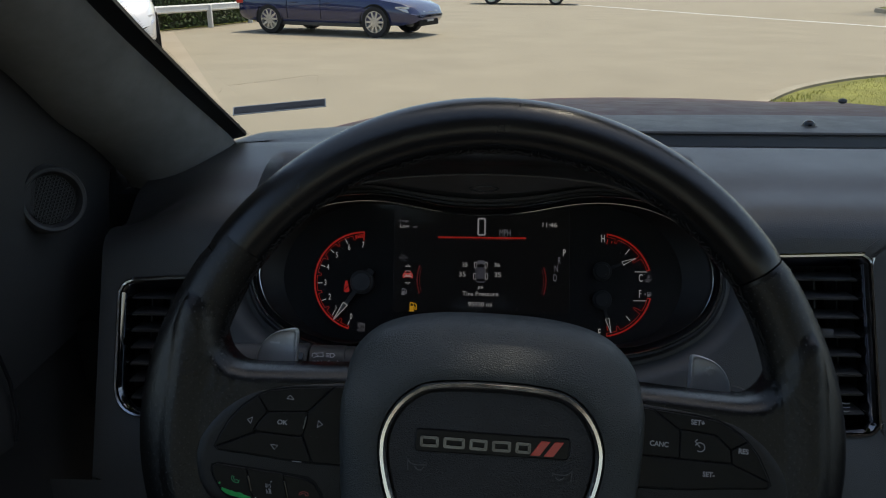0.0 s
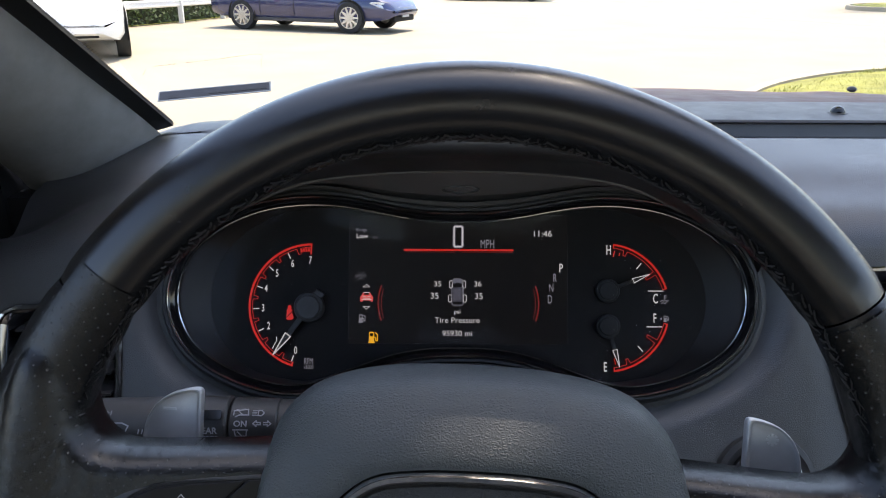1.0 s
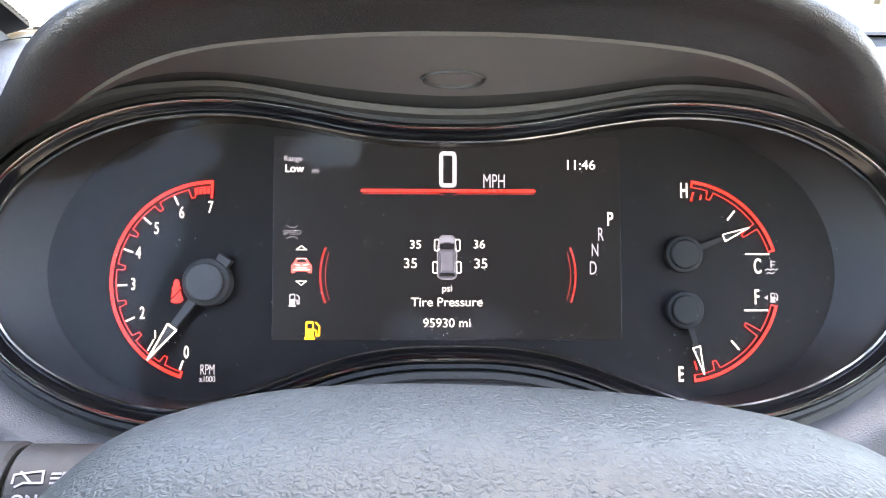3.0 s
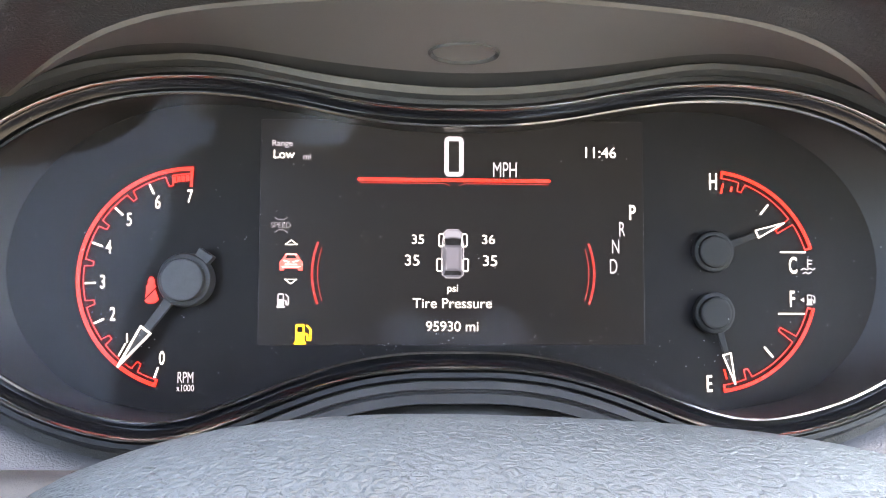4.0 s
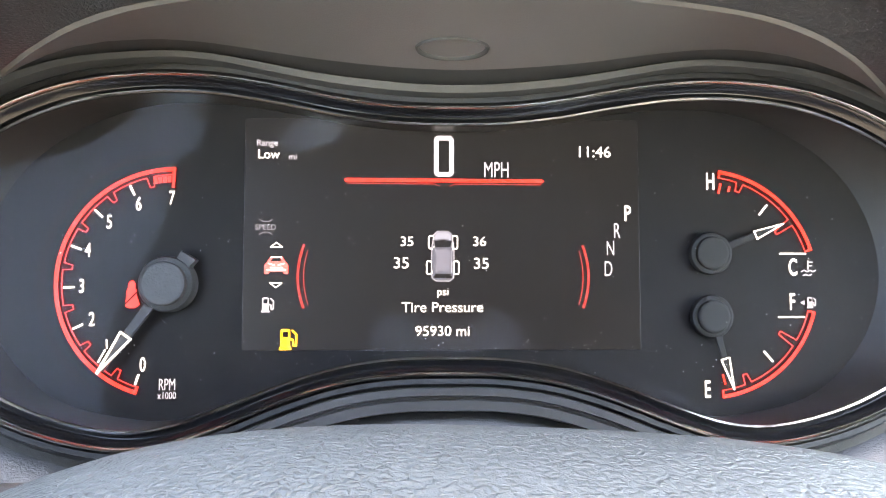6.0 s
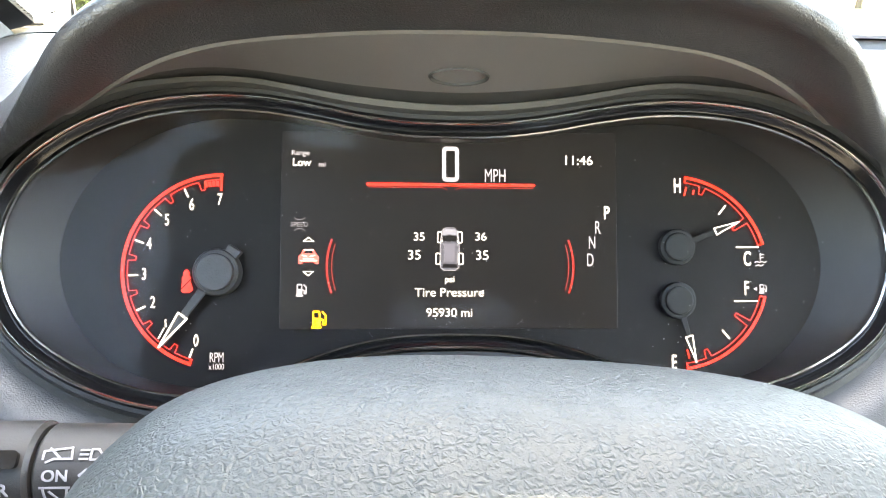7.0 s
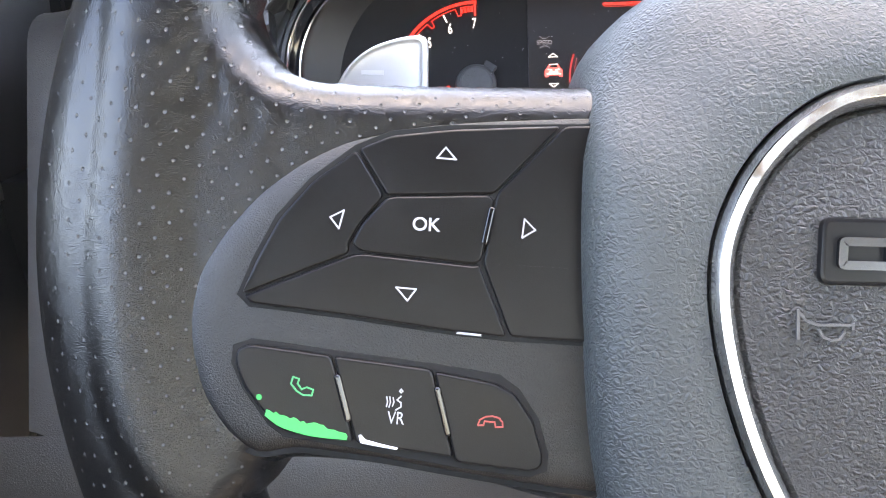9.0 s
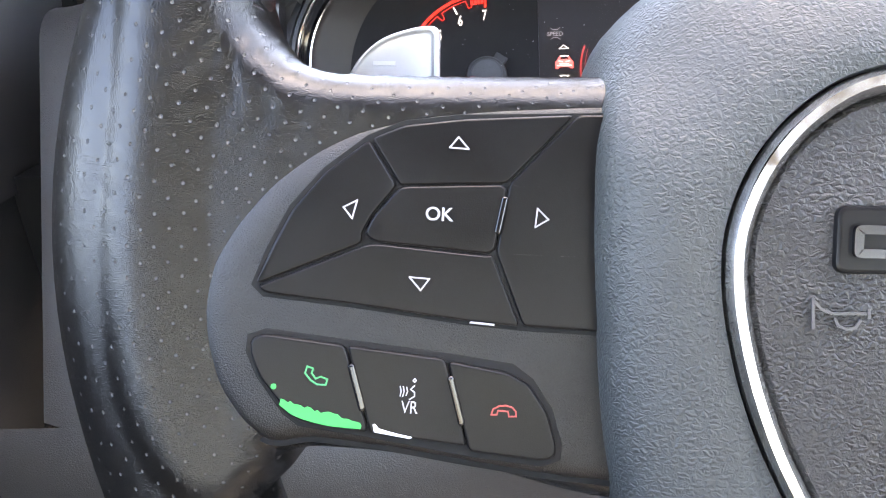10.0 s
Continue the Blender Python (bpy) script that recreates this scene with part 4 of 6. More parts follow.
# worn paint along the lower edges of the call and voice keys
random.seed(3)
wear = [(-151.4, -36.4), (-150.2, -38.4), (-149.6, -40.4), (-146.3, -42.7), (-140.2, -44.5), (-133.4, -45.3)]
over = spline([(-149.2, -39.2), (-146.3, -40.2), (-143.6, -41.1), (-139.0, -42.3), (-134.2, -43.8), (-133.2, -44.9)], 26)
top_edge = [(x + random.uniform(-0.1, 0.1), y + random.uniform(-0.35, 0.35)) for x, y in over]
chip = [tuple(q) for q in spline(wear[2:], 26)] + top_edge[::-1]
part("worn_patch", warp(slab([(x * MM, y * MM) for x, y in chip], 0.0040, 0.00472, 0.0001), onto_pod), GREEN, k_phone, "bare bright green plastic")
part("worn_patch", warp(disc((-150.7 * MM, -36.8 * MM), 0.0006, 0.004, 0.00472, 8, 0.0001), onto_pod), GREEN, k_phone)
PALE = material("bare_white", (0.72, 0.74, 0.8), 0.5)
part("worn_patch", warp(slab([(x * MM, y * MM) for x, y in ((-130.6, -45.9), (-123.4, -47.3), (-123.0, -46.9), (-126.4, -46.1), (-129.6, -45.2), (-130.5, -44.2), (-131.0, -44.4))], 0.0040, 0.00472, 0.0001), onto_pod), PALE, k_voice, "bare white plastic edge")
part("worn_patch", warp(slab([(x * MM, y * MM) for x, y in ((-111.8, -24.4), (-106.6, -24.9), (-106.6, -24.5), (-111.4, -24.0))], 0.0040, 0.00472, 0.0001), onto_pod), PRINT, k_down)

# right pod: cruise keys
for name, poly, text, tx, ty in (
    ("key", [(-91.6, 19.9), (-115, 18.4), (-127, 17), (-136, 12.6), (-143, 7.4), (-134.6, 1.6), (-126, 9.2), (-106, 10.4), (-104, 11)], "SET+", -115.4, 15.0),
    ("key", [(-84, 20.2), (-90.6, 20), (-103.2, 11), (-105.4, 9.6), (-106.4, -7), (-84, -7)], "CANC", -95.2, 0.2),
    ("key", [(-106.2, 9.6), (-126, 8.4), (-134, 1.2), (-135, -6.4), (-106.8, -7.2)], "", 0, 0),
    ("key", [(-135, 1.2), (-143.6, 7), (-149.6, -1), (-154, -9.8), (-156.4, -15.4), (-135.8, -7.0)], "RES", -141.2, 1.2),
    ("key", [(-84, -7.6), (-106.4, -7.6), (-135.2, -7.3), (-156.6, -16), (-155, -19.4), (-137, -21.2), (-113, -24.2), (-84, -26)], "SET-", -123.2, -14.6)):
    k = key(name, poly, pod_right, "black cruise key", side=1)
    if text:
        letters("lettering", text, -tx * MM, ty * MM, 0.0047, 4.2 * MM, PRINT, k, bend=onto_key, bold=0.0001, wide=0.85)
    else:
        sign("cruise_sign", [[(x - 117.4 , y + 1) for x, y in arc(0, 0, 2.6, 20, 300, 18)], [(-117.4, 1.0), (-115.2, 3.4)], [(-115.6, 5.2), (-114.4, 3.8)]], k, 0.55, side=1)

# ---- airbag cover ----
HUB_EDGE = spline(both([(0, 63.5), (28, 62.7), (50, 59.6), (67, 53.8), (78, 45.5), (85.2, 35), (88.2, 18), (88.4, 0), (87.2, -22), (83.5, -55), (74, -80), (50, -96), (0, -101)]), 120, True)
PAD_EDGE = spline(both([(0, 29.6), (22, 28.9), (39, 26.2), (50.5, 18.8), (58, 9), (62.2, -2), (63, -12), (61.6, -23), (57.8, -37), (51.5, -52), (43, -65), (28, -74), (0, -77)]), 120, True)
rows = []
for s, w in ((0.46, -0.080), (0.26, -0.0705), (0.11, -0.0625), (0.03, -0.0555), (0.0, -0.0485), (0.006, -0.0430), (0.024, -0.0365), (0.06, -0.0300), (0.12, -0.0244), (0.21, -0.0200), (0.33, -0.0162), (0.49, -0.0122), (0.65, -0.0090), (0.80, -0.0068), (0.92, -0.0060), (0.985, -0.0066), (1.0, -0.009)):
    ring = np.array(HUB_EDGE) * (1 - s) + np.array(PAD_EDGE) * s
    # the top rolls away slowly, the flanks stand steeper
    steep = np.interp(s, (0.0, 0.012, 0.05, 0.12, 0.21, 0.33, 0.49, 0.65, 0.8, 1.0), (w, -0.031, -0.0185, -0.0122, -0.0092, -0.0074, -0.0062, -0.0056, -0.0054, w)) if 0 < s < 0.9 and w > -0.0365 else w
    top = [min(1.0, max(0.0, (q[1] - 0.012) / 0.03)) for q in HUB_EDGE]
    rows.append([(p[0], p[1], steep + (w - steep) * k * k * (3 - 2 * k)) for p, k in zip(ring, top)])
part("airbag_cover", loft(rows), HUB, wheel, "grained dark grey airbag cover")
part("chrome_ring", loft([flat(inset(PAD_EDGE, d), w) for d, w in ((0.0002, -0.004), (0.0003, -0.0008), (0.0014, 0.0008), (0.0032, 0.0006), (0.0046, -0.0008), (0.0052, -0.004))]), CHROME, wheel, "scuffed chrome ring").location.z = -0.0052
inner_edge = inset(PAD_EDGE, 0.0052)
part("horn_pad", loft([flat(inner_edge, -0.0045), flat(inset(inner_edge, 0.0012), -0.0026), *[flat(np.array(inner_edge) * k + np.array((0, -0.02)) * (1 - k), -0.0026 + 0.0016 * (1 - k * k)) for k in (0.94, 0.8, 0.6, 0.4, 0.2, 0.03)]], True, False, True), PAD, wheel, "grained dark horn pad").location.z = -0.0052
plate = part("badge_plate", slab([(x * MM, y * MM) for x, y in rounded([(-42.4, -11.8), (43.2, -11.2), (43.6, 1.2), (-42.4, 1.3)], 2.4)], -0.004, -0.0002, 0.0008), PLATE, wheel, "black badge plate")
plate.location.z = -0.0055
for x0, x1 in ((-39.5, -29), (-26.5, -14.5), (-12, -2), (0.5, 11), (13.5, 22)):
    q = [(x * MM, y * MM) for x, y in rounded([(x0, -8.6), (x1, -8.6), (x1, -2.4), (x0, -2.4)], 1.4)]
    bm = loft([flat(q, -0.0004), flat(q, 0.0009), flat(inset(q, 0.0017), 0.0009), flat(inset(q, 0.0017), -0.0004)])
    part("badge_shape", bm, BADGE_METAL, plate, "plain raised chrome shape")
for x in (24.5, 32.0):
    part("badge_stripe", slab([(a * MM, b * MM) for a, b in ((x - 2.5, -9.4), (x + 2.6, -9.4), (x + 8.2, -1.2), (x + 3.1, -1.2))], -0.0004, 0.0005, 0.0002), STRIPE, plate, "slanted red stripe")
PRESSED = material("pressed_mark", (0.07, 0.07, 0.07), 0.4)
for side in (-1, 1):
    horn = strokes([[(side * (x) * MM, y * MM) for x, y in line] for line in ([(45.8, -16.8), (45.5, -22.4)], [(45.6, -17.2), (44.2, -18.8), (42.0, -19.6), (35.2, -19.4)], [(35.2, -18.8), (35.2, -20.2)], [(41.6, -20.6), (40.8, -21.9), (39.2, -22.5), (37.6, -22.2), (36.8, -20.8)])], 0.0005, -0.0016, 0.0005)
    part("horn_sign", horn, PRESSED, wheel, smooth=False).location.z = -0.0052

# paddles behind the spokes
PRESSED_METAL = material("pressed_sign", (0.6, 0.6, 0.6), 0.35, 0.6)
for side in (-1, 1):
    out = [(side * x * MM, y * MM) for x, y in rounded([(121.4, 18), (121.8, 45.8), (128, 45.2), (136.4, 42.6), (142.6, 37.5), (146.4, 30), (148, 18)], [1, 4, 3, 5, 5, 3, 1], 4)]
    middle = np.mean(np.array(out), axis=0)
    bm = loft([flat(middle + (np.array(out) - middle) * k, w) for k, w in ((1.0, -0.0575), (1.0, -0.0546), (0.985, -0.0538), (0.95, -0.0534), (0.90, -0.0535), (0.87, -0.0540), (0.80, -0.0543), (0.4, -0.0543))], True, True, True)
    paddle = part("shift_paddle", bm, PADDLE, wheel, "silver shift paddle")
    lines = [[(133.5, 35.8), (138.5, 35.8)]] if side < 0 else [[(131, 36.4), (136, 36.4)], [(133.5, 34), (133.5, 38.8)], [(131.8, 34.8), (135.2, 38)], [(131.8, 38), (135.2, 34.8)]]
    part("paddle_sign", strokes([[(side * x * MM, y * MM) for x, y in line] for line in lines], 0.0011, -0.0544, 0.0004), PRESSED_METAL, paddle, smooth=False)
# the lower spoke and the boss behind the cover
low = [(x * MM, y * MM) for x, y in spline([(-42, -88), (-30, -110), (-26, -150), (-30, -168), (30, -168), (26, -150), (30, -110), (42, -88)], 60, True)]
part("lower_spoke", slab(low, -0.030, -0.012, 0.005, steps=4), SATIN, wheel, "satin black lower spoke")
part("boss", slab(np.array(HUB_EDGE) * 0.66, -0.085, -0.040, 0.004), SMOOTH, wheel)

# ---- dashboard (in the cluster's tilted frame, millimetres unless said) ----
dash = thing("dashboard", CLUSTER, "soft grained black dashboard with a hooded binnacle", "dashboard", "structure")
FRONT = 0.021


def on_rect(q, cx, cy, x0, x1, y0, y1):
    """Where the ray from the centre through q leaves a rectangle."""
    dx, dy = q[0] - cx, q[1] - cy
    k = min(((x1 if dx > 0 else x0) - cx) / dx if abs(dx) > 1e-9 else 9e9, ((y1 if dy > 0 else y0) - cy) / dy if abs(dy) > 1e-9 else 9e9)
    return (cx + dx * k, cy + dy * k)


def smoothstep(a, b, x):
    t = min(1, max(0, (x - a) / (b - a)))
    return t * t * (3 - 2 * t)


def dash_edge(x):
    """Height of the face's upper edge: higher beside the passenger, rounded down at the door."""
    return 0.030 + 0.013 * smoothstep(0.196, 0.272, x) - 0.010 * smoothstep(-0.262, -0.326, x)


DISH = inset(RING, -0.0145)


def under_hood(p):
    """Keeps the panel's upper edge below the hood's skin, and at the dash top beyond the hood."""
    out = []
    for (x, y), b in zip(p, DISH):
        if abs(b[0]) > 0.150 and b[1] > 0.030:
            out.append((b[0], b[1]))
        else:
            out.append((x, min(y, dash_edge(x) if abs(x) > 0.184 else 0.083)))
    return out


# the panel round the cluster: a dished recess that rises to the grained face
rows = [flat(inset(RING, -0.0045), 0.016)]
for d, w in ((-0.007, 0.0115), (-0.0105, 0.0105), (-0.0145, 0.0135), (-0.019, 0.0185), (-0.026, 0.0215)):
    rows.append(flat(under_hood(inset(RING, d)) if d < -0.015 else inset(RING, d), w))
rows.append(flat(under_hood([on_rect(q, 0, 0.005, -0.2265, 0.2335, -0.17, 0.083) for q in RING]), FRONT))
part("centre_panel", loft(rows), HOOD_SKIN, dash, "grained black panel dished round the gauges")


def vent_panel(name, outline, x0, x1, y0, y1):
    cx, cy = np.mean(np.array(outline), axis=0)
    rows = [flat(outline, FRONT - 0.006), flat(inset(outline, -0.001), FRONT - 0.0008), flat(inset(outline, -0.003), FRONT)]
    rows.append(flat([(x, min(y, dash_edge(x))) for x, y in (on_rect(q, cx, cy, x0, x1, y0, y1) for q in outline)], FRONT))
    part(name, loft(rows), HOOD_SKIN, dash, "grained black panel round an air vent")


VENT_L = rounded([(-0.312, -0.117), (-0.2265, -0.117), (-0.2275, 0.005), (-0.312, 0.0)], [0.03, 0.006, 0.006, 0.016], 8)
VENT_R = rounded([(0.272, -0.121), (0.331, -0.121), (0.326, 0.031), (0.2345, 0.028)], [0.03, 0.016, 0.012, 0.006], 8)
VENT_L = [tuple(q) for q in spline(VENT_L, 90, True)]
VENT_R = [tuple(q) for q in spline(VENT_R, 90, True)]
vent_panel("left_panel", VENT_L, -0.328, -0.2265, -0.17, 0.040)
vent_panel("right_panel", VENT_R, 0.2335, 0.62, -0.17, 0.060)
# strips behind the joints of the panels
for xa, xb in ((-0.238, -0.2215), (0.2285, 0.245)):
    top = dash_edge(xa)
    lap = [(xa, 0.004), (xb, 0.004), (xb, top), (xa, top)]
    part("joint_strip", loft([flat(lap, FRONT - 0.008), flat(lap, FRONT - 0.004)], True, True), HOOD_SKIN, dash)


def vent(outline, count, label):
    """An air vent: chrome frame, dark box, level slats with a thumb tab, and upright blades behind."""
    c = np.mean(np.array(outline), axis=0)
    ob = thing("air_vent", CLUSTER, label, "air vent", group="dashboard vents")
    part("frame", loft([flat(inset(outline, d), w) for d, w in ((-0.001, 0.0195), (-0.0008, 0.0228), (0.0005, 0.0240), (0.0022, 0.0236), (0.0029, 0.020))]), VENT_CHROME, ob, "thin chrome frame")
    part("inner_frame", loft([flat(inset(outline, d), w) for d, w in ((0.0029, 0.0215), (0.005, 0.0190), (0.0085, 0.0125), (0.0095, 0.004))]), DARK_CHROME, ob, "polished dark inner frame")
    part("duct", loft([flat(inset(outline, 0.0095), 0.006), flat(inset(outline, 0.013), -0.05)], True, False, True), GAP, ob)
    p = np.array(outline)
    y0, y1 = p[:, 1].min() + 0.012, p[:, 1].max() - 0.012
    for k in range(count):
        y = y0 + (y1 - y0) * (k + 0.5) / count
        near = inset(outline, 0.0095)
        xs = []
        for a, b in zip(near, np.roll(near, -1, 0)):
            if (a[1] - y) * (b[1] - y) < 0:
                xs.append(a[0] + (b[0] - a[0]) * (y - a[1]) / (b[1] - a[1]))
        if len(xs) < 2:
            continue
        x0, x1 = min(xs), max(xs)
        prof = [(y - 0.0010, 0.013), (y - 0.0028, 0.0135), (y - 0.0036, 0.0145), (y - 0.0022, 0.0155), (y + 0.0046, -0.004), (y + 0.0036, -0.005)]
        part("slat", loft([[(x, a, b) for a, b in prof] for x in (x0, x1)], True, True, True), SMOOTH, ob)
    tab = box((c[0] - 0.005, c[1] - 0.004, 0.011), (c[0] + 0.005, c[1] + 0.003, 0.021), 0.0015)
    part("thumb_tab", tab, SMOOTH, ob)
    for k in range(4):
        x = p[:, 0].min() + (p[:, 0].max() - p[:, 0].min()) * (k + 1) / 5
        part("blade", box((x - 0.0007, y0, -0.03), (x + 0.0007, y1, -0.008)), SMOOTH, ob)
    return ob


vent(VENT_L, 7, "dashboard air vent with a chrome frame and black slats")
vent_r = vent(VENT_R, 8, "tall dashboard air vent with a chrome frame and black slats")
marks_r = strokes([[(0.294 + 0.012 * t, -0.094 - 0.0032 * k + 0.0007 * math.sin(t * 6.3)) for t in np.linspace(0, 1, 9)] for k in range(3)], 0.0006, 0.0205, 0.0003)
part("airflow_sign", marks_r, PRINT, vent_r, smooth=False)

# ignition ring, low beside the column
ignition = thing("ignition_switch", CLUSTER @ Matrix.Translation((0.204, -0.115, 0)), "round black ignition switch with a satin ring", "ignition switch")
part("surround", loft([[(r * math.cos(a), r * math.sin(a), w) for a in np.linspace(0, 2 * math.pi, 40, endpoint=False)] for r, w in ((0.035, 0.0205), (0.0335, 0.0245), (0.030, 0.0255), (0.027, 0.023), (0.025, 0.0225))]), SMOOTH, ignition)
part("ring", loft([[(r * math.cos(a), r * math.sin(a), w) for a in np.linspace(0, 2 * math.pi, 40, endpoint=False)] for r, w in ((0.025, 0.0225), (0.0248, 0.0262), (0.0228, 0.0270), (0.0212, 0.0255), (0.0205, 0.020))]), DARK_CHROME, ignition, "satin metal ring")
part("button", disc((0, 0), 0.0202, 0.012, 0.0225, 32, 0.002), SMOOTH, ignition)

# the binnacle hood: shelf, soft lip and top (right half given, then mirrored)


def arch(right, n=72):
    """A curve in space over the cluster from the left end to the right end; right half given from the centre outwards."""
    left = [(-x, y, w) for x, y, w in right[::-1] if x > 0]
    return [tuple(v * MM for v in q) for q in spline(left + list(right), n)]


A = {
    "ridge0": arch([(0, 68, 17), (41, 71, 17), (87, 79, 17), (113, 79, 17), (140, 75, 17), (168, 63.5, 17), (180, 57.5, 16.5), (191, 48, 15.5), (196.5, 38.5, 14)]),
    "ridge1": arch([(0, 70, 23), (41, 73, 23), (87, 81, 23), (113, 81, 23), (140, 77, 23), (170, 65, 23), (182, 58.5, 20), (192, 48.5, 17.5), (197, 38.5, 14.5)]),
    "ridge2": arch([(0, 72.5, 24), (41, 75.5, 24), (87, 83, 24), (113, 83, 24), (141, 79, 24), (171, 67, 24), (183, 60, 21), (192.5, 49, 18), (197.3, 39, 15)]),
    "groove": arch([(0, 73.5, 21), (41, 76.5, 21), (87, 84, 21), (113, 84, 21), (142, 80, 21), (172, 68, 21), (184, 60.5, 19), (193, 49.5, 16.5), (197.5, 39, 14)]),
    "shelf": arch([(0, 76, 31), (41, 78.5, 31), (87, 84.5, 31), (113, 84.5, 31), (142, 80.5, 30), (172, 68.5, 27), (185, 61, 22), (193, 50, 18), (197.8, 39.5, 14.5)]),
    "seam": arch([(0, 83.5, 80), (38, 82.5, 80), (80, 79, 79), (103, 74, 77), (121, 67.5, 72), (138, 62, 60), (152, 61.5, 44), (160, 64.5, 34), (178, 62.5, 25), (193, 50, 19), (198, 40, 15)]),
    "seam2": arch([(0, 84.6, 81), (38, 83.6, 81), (80, 80, 80), (104, 75, 78), (122, 68, 73), (139.5, 62, 61), (154, 61, 45), (161, 64.5, 34.5), (179, 63, 25.5), (194.5, 50, 19.5), (198.5, 39, 15)]),
    "lip_in": arch([(0, 88.6, 97), (46, 88.4, 97), (88, 84.6, 96), (109, 79, 93), (126, 69.5, 88), (140, 58, 76), (160, 49, 58), (180, 44, 40), (195, 41, 25), (205, 37, 15)]),
    "lip_low": arch([(0, 88.4, 108), (46, 88.2, 108), (86, 84.8, 106), (108, 79, 102), (127, 69.5, 95), (142, 58, 82), (162, 49, 62), (182, 44, 43), (196, 40.5, 26), (206.5, 36.5, 15.5)]),
    "lip_face": arch([(0, 90.5, 116), (44, 90.3, 116), (84, 86.6, 114), (108, 80.5, 109), (128, 71, 101), (144, 59.5, 87), (164, 50, 66), (182.5, 44.5, 46), (197, 40.5, 27), (208, 36, 15.5)]),
    "lip_top": arch([(0, 97, 119), (43, 96.6, 118), (83, 92.5, 115), (109, 85.5, 110), (131, 75, 101), (147.5, 62, 86), (166, 51.5, 66), (184, 45, 46), (199, 40, 28), (210, 35.5, 16)]),
    "roll": arch([(0, 103.5, 113), (44, 103, 112), (84, 98.5, 108), (113, 90.5, 101), (136, 79, 90), (152, 66, 77), (168, 54.5, 60), (185.5, 46.5, 43), (200.5, 40, 28), (211, 34, 14)]),
    "crown": arch([(0, 112, 98), (46, 111.5, 97), (88, 107, 92), (119, 98.5, 83), (142, 86, 70), (158, 72, 62), (170, 60, 52), (186, 48.5, 40), (201.5, 40.5, 28), (213, 33, 14)]),
    "back1": arch([(0, 125, 62), (48, 124.5, 60), (92, 120, 54), (124, 110, 47), (147, 97, 44), (162, 82, 42), (173, 67, 38), (187, 52, 32), (203, 41, 25), (216, 32, 14)]),
    "back2": arch([(0, 136, 10), (50, 135.5, 8), (96, 131, 2), (132, 121, -4), (157, 107, -6), (173, 92, -6), (184, 76, -4), (192, 60, 0), (210, 42, 12), (220, 32, 14)]),
    "back3": arch([(0, 146, -60), (54, 145, -62), (104, 140, -66), (144, 131, -70), (172, 118, -72), (190, 104, -72), (204, 88, -66), (213, 70, -46), (226, 50, -12), (233, 32, 10)]),
}
A["back4"] = [(x * 1.04, y - 0.035, w - 0.03) for x, y, w in A["back3"]]
hood = thing("binnacle_hood", CLUSTER, "soft grained black hood over the gauges with a smooth inner shelf", "gauge hood")
part("stepped_trim", loft([A[k] for k in ("ridge0", "ridge1", "ridge2", "groove", "shelf")], False), TRIM, hood, "stepped satin black trim")
part("shelf", loft([A[k] for k in ("shelf", "seam")], False), SHELF, hood, "smooth matt black shelf")
part("seam_line", loft([A[k] for k in ("seam", "seam2")], False), material("worn_edge", (0.12, 0.11, 0.10), 0.4), hood, "thin pale edge line")
rows = [A[k] for k in ("seam2", "lip_in", "lip_low", "lip_face", "lip_top", "roll", "crown", "back1", "back2", "back3", "back4")]
columns = [spline([row[i] for row in rows], 48) for i in range(len(rows[0]))]
part("lip", loft(columns, False), HOOD_SKIN, hood, "soft grained lip and top", smooth="all")
cap = bmesh.new()
loft([[(r * math.cos(a), 0.0 + h, r * 0.62 * math.sin(a)) for a in np.linspace(0, 2 * math.pi, 32, endpoint=False)] for r, h in ((0.0125, -0.0002), (0.0120, -0.0010), (0.0112, -0.0006), (0.0108, 0.0002))], True, False, True, cap)
slope = math.atan2(0.0075, 0.049)
warp(cap, lambda x, y, z: (x, 0.0790 + y * math.cos(slope) + z * math.sin(slope) - 0.0006, 0.047 + z * math.cos(slope) - y * math.sin(slope)))
part("lid", cap, SMOOTH, hood, "small round plastic plug")

# dashboard top, laid along the car (metres)


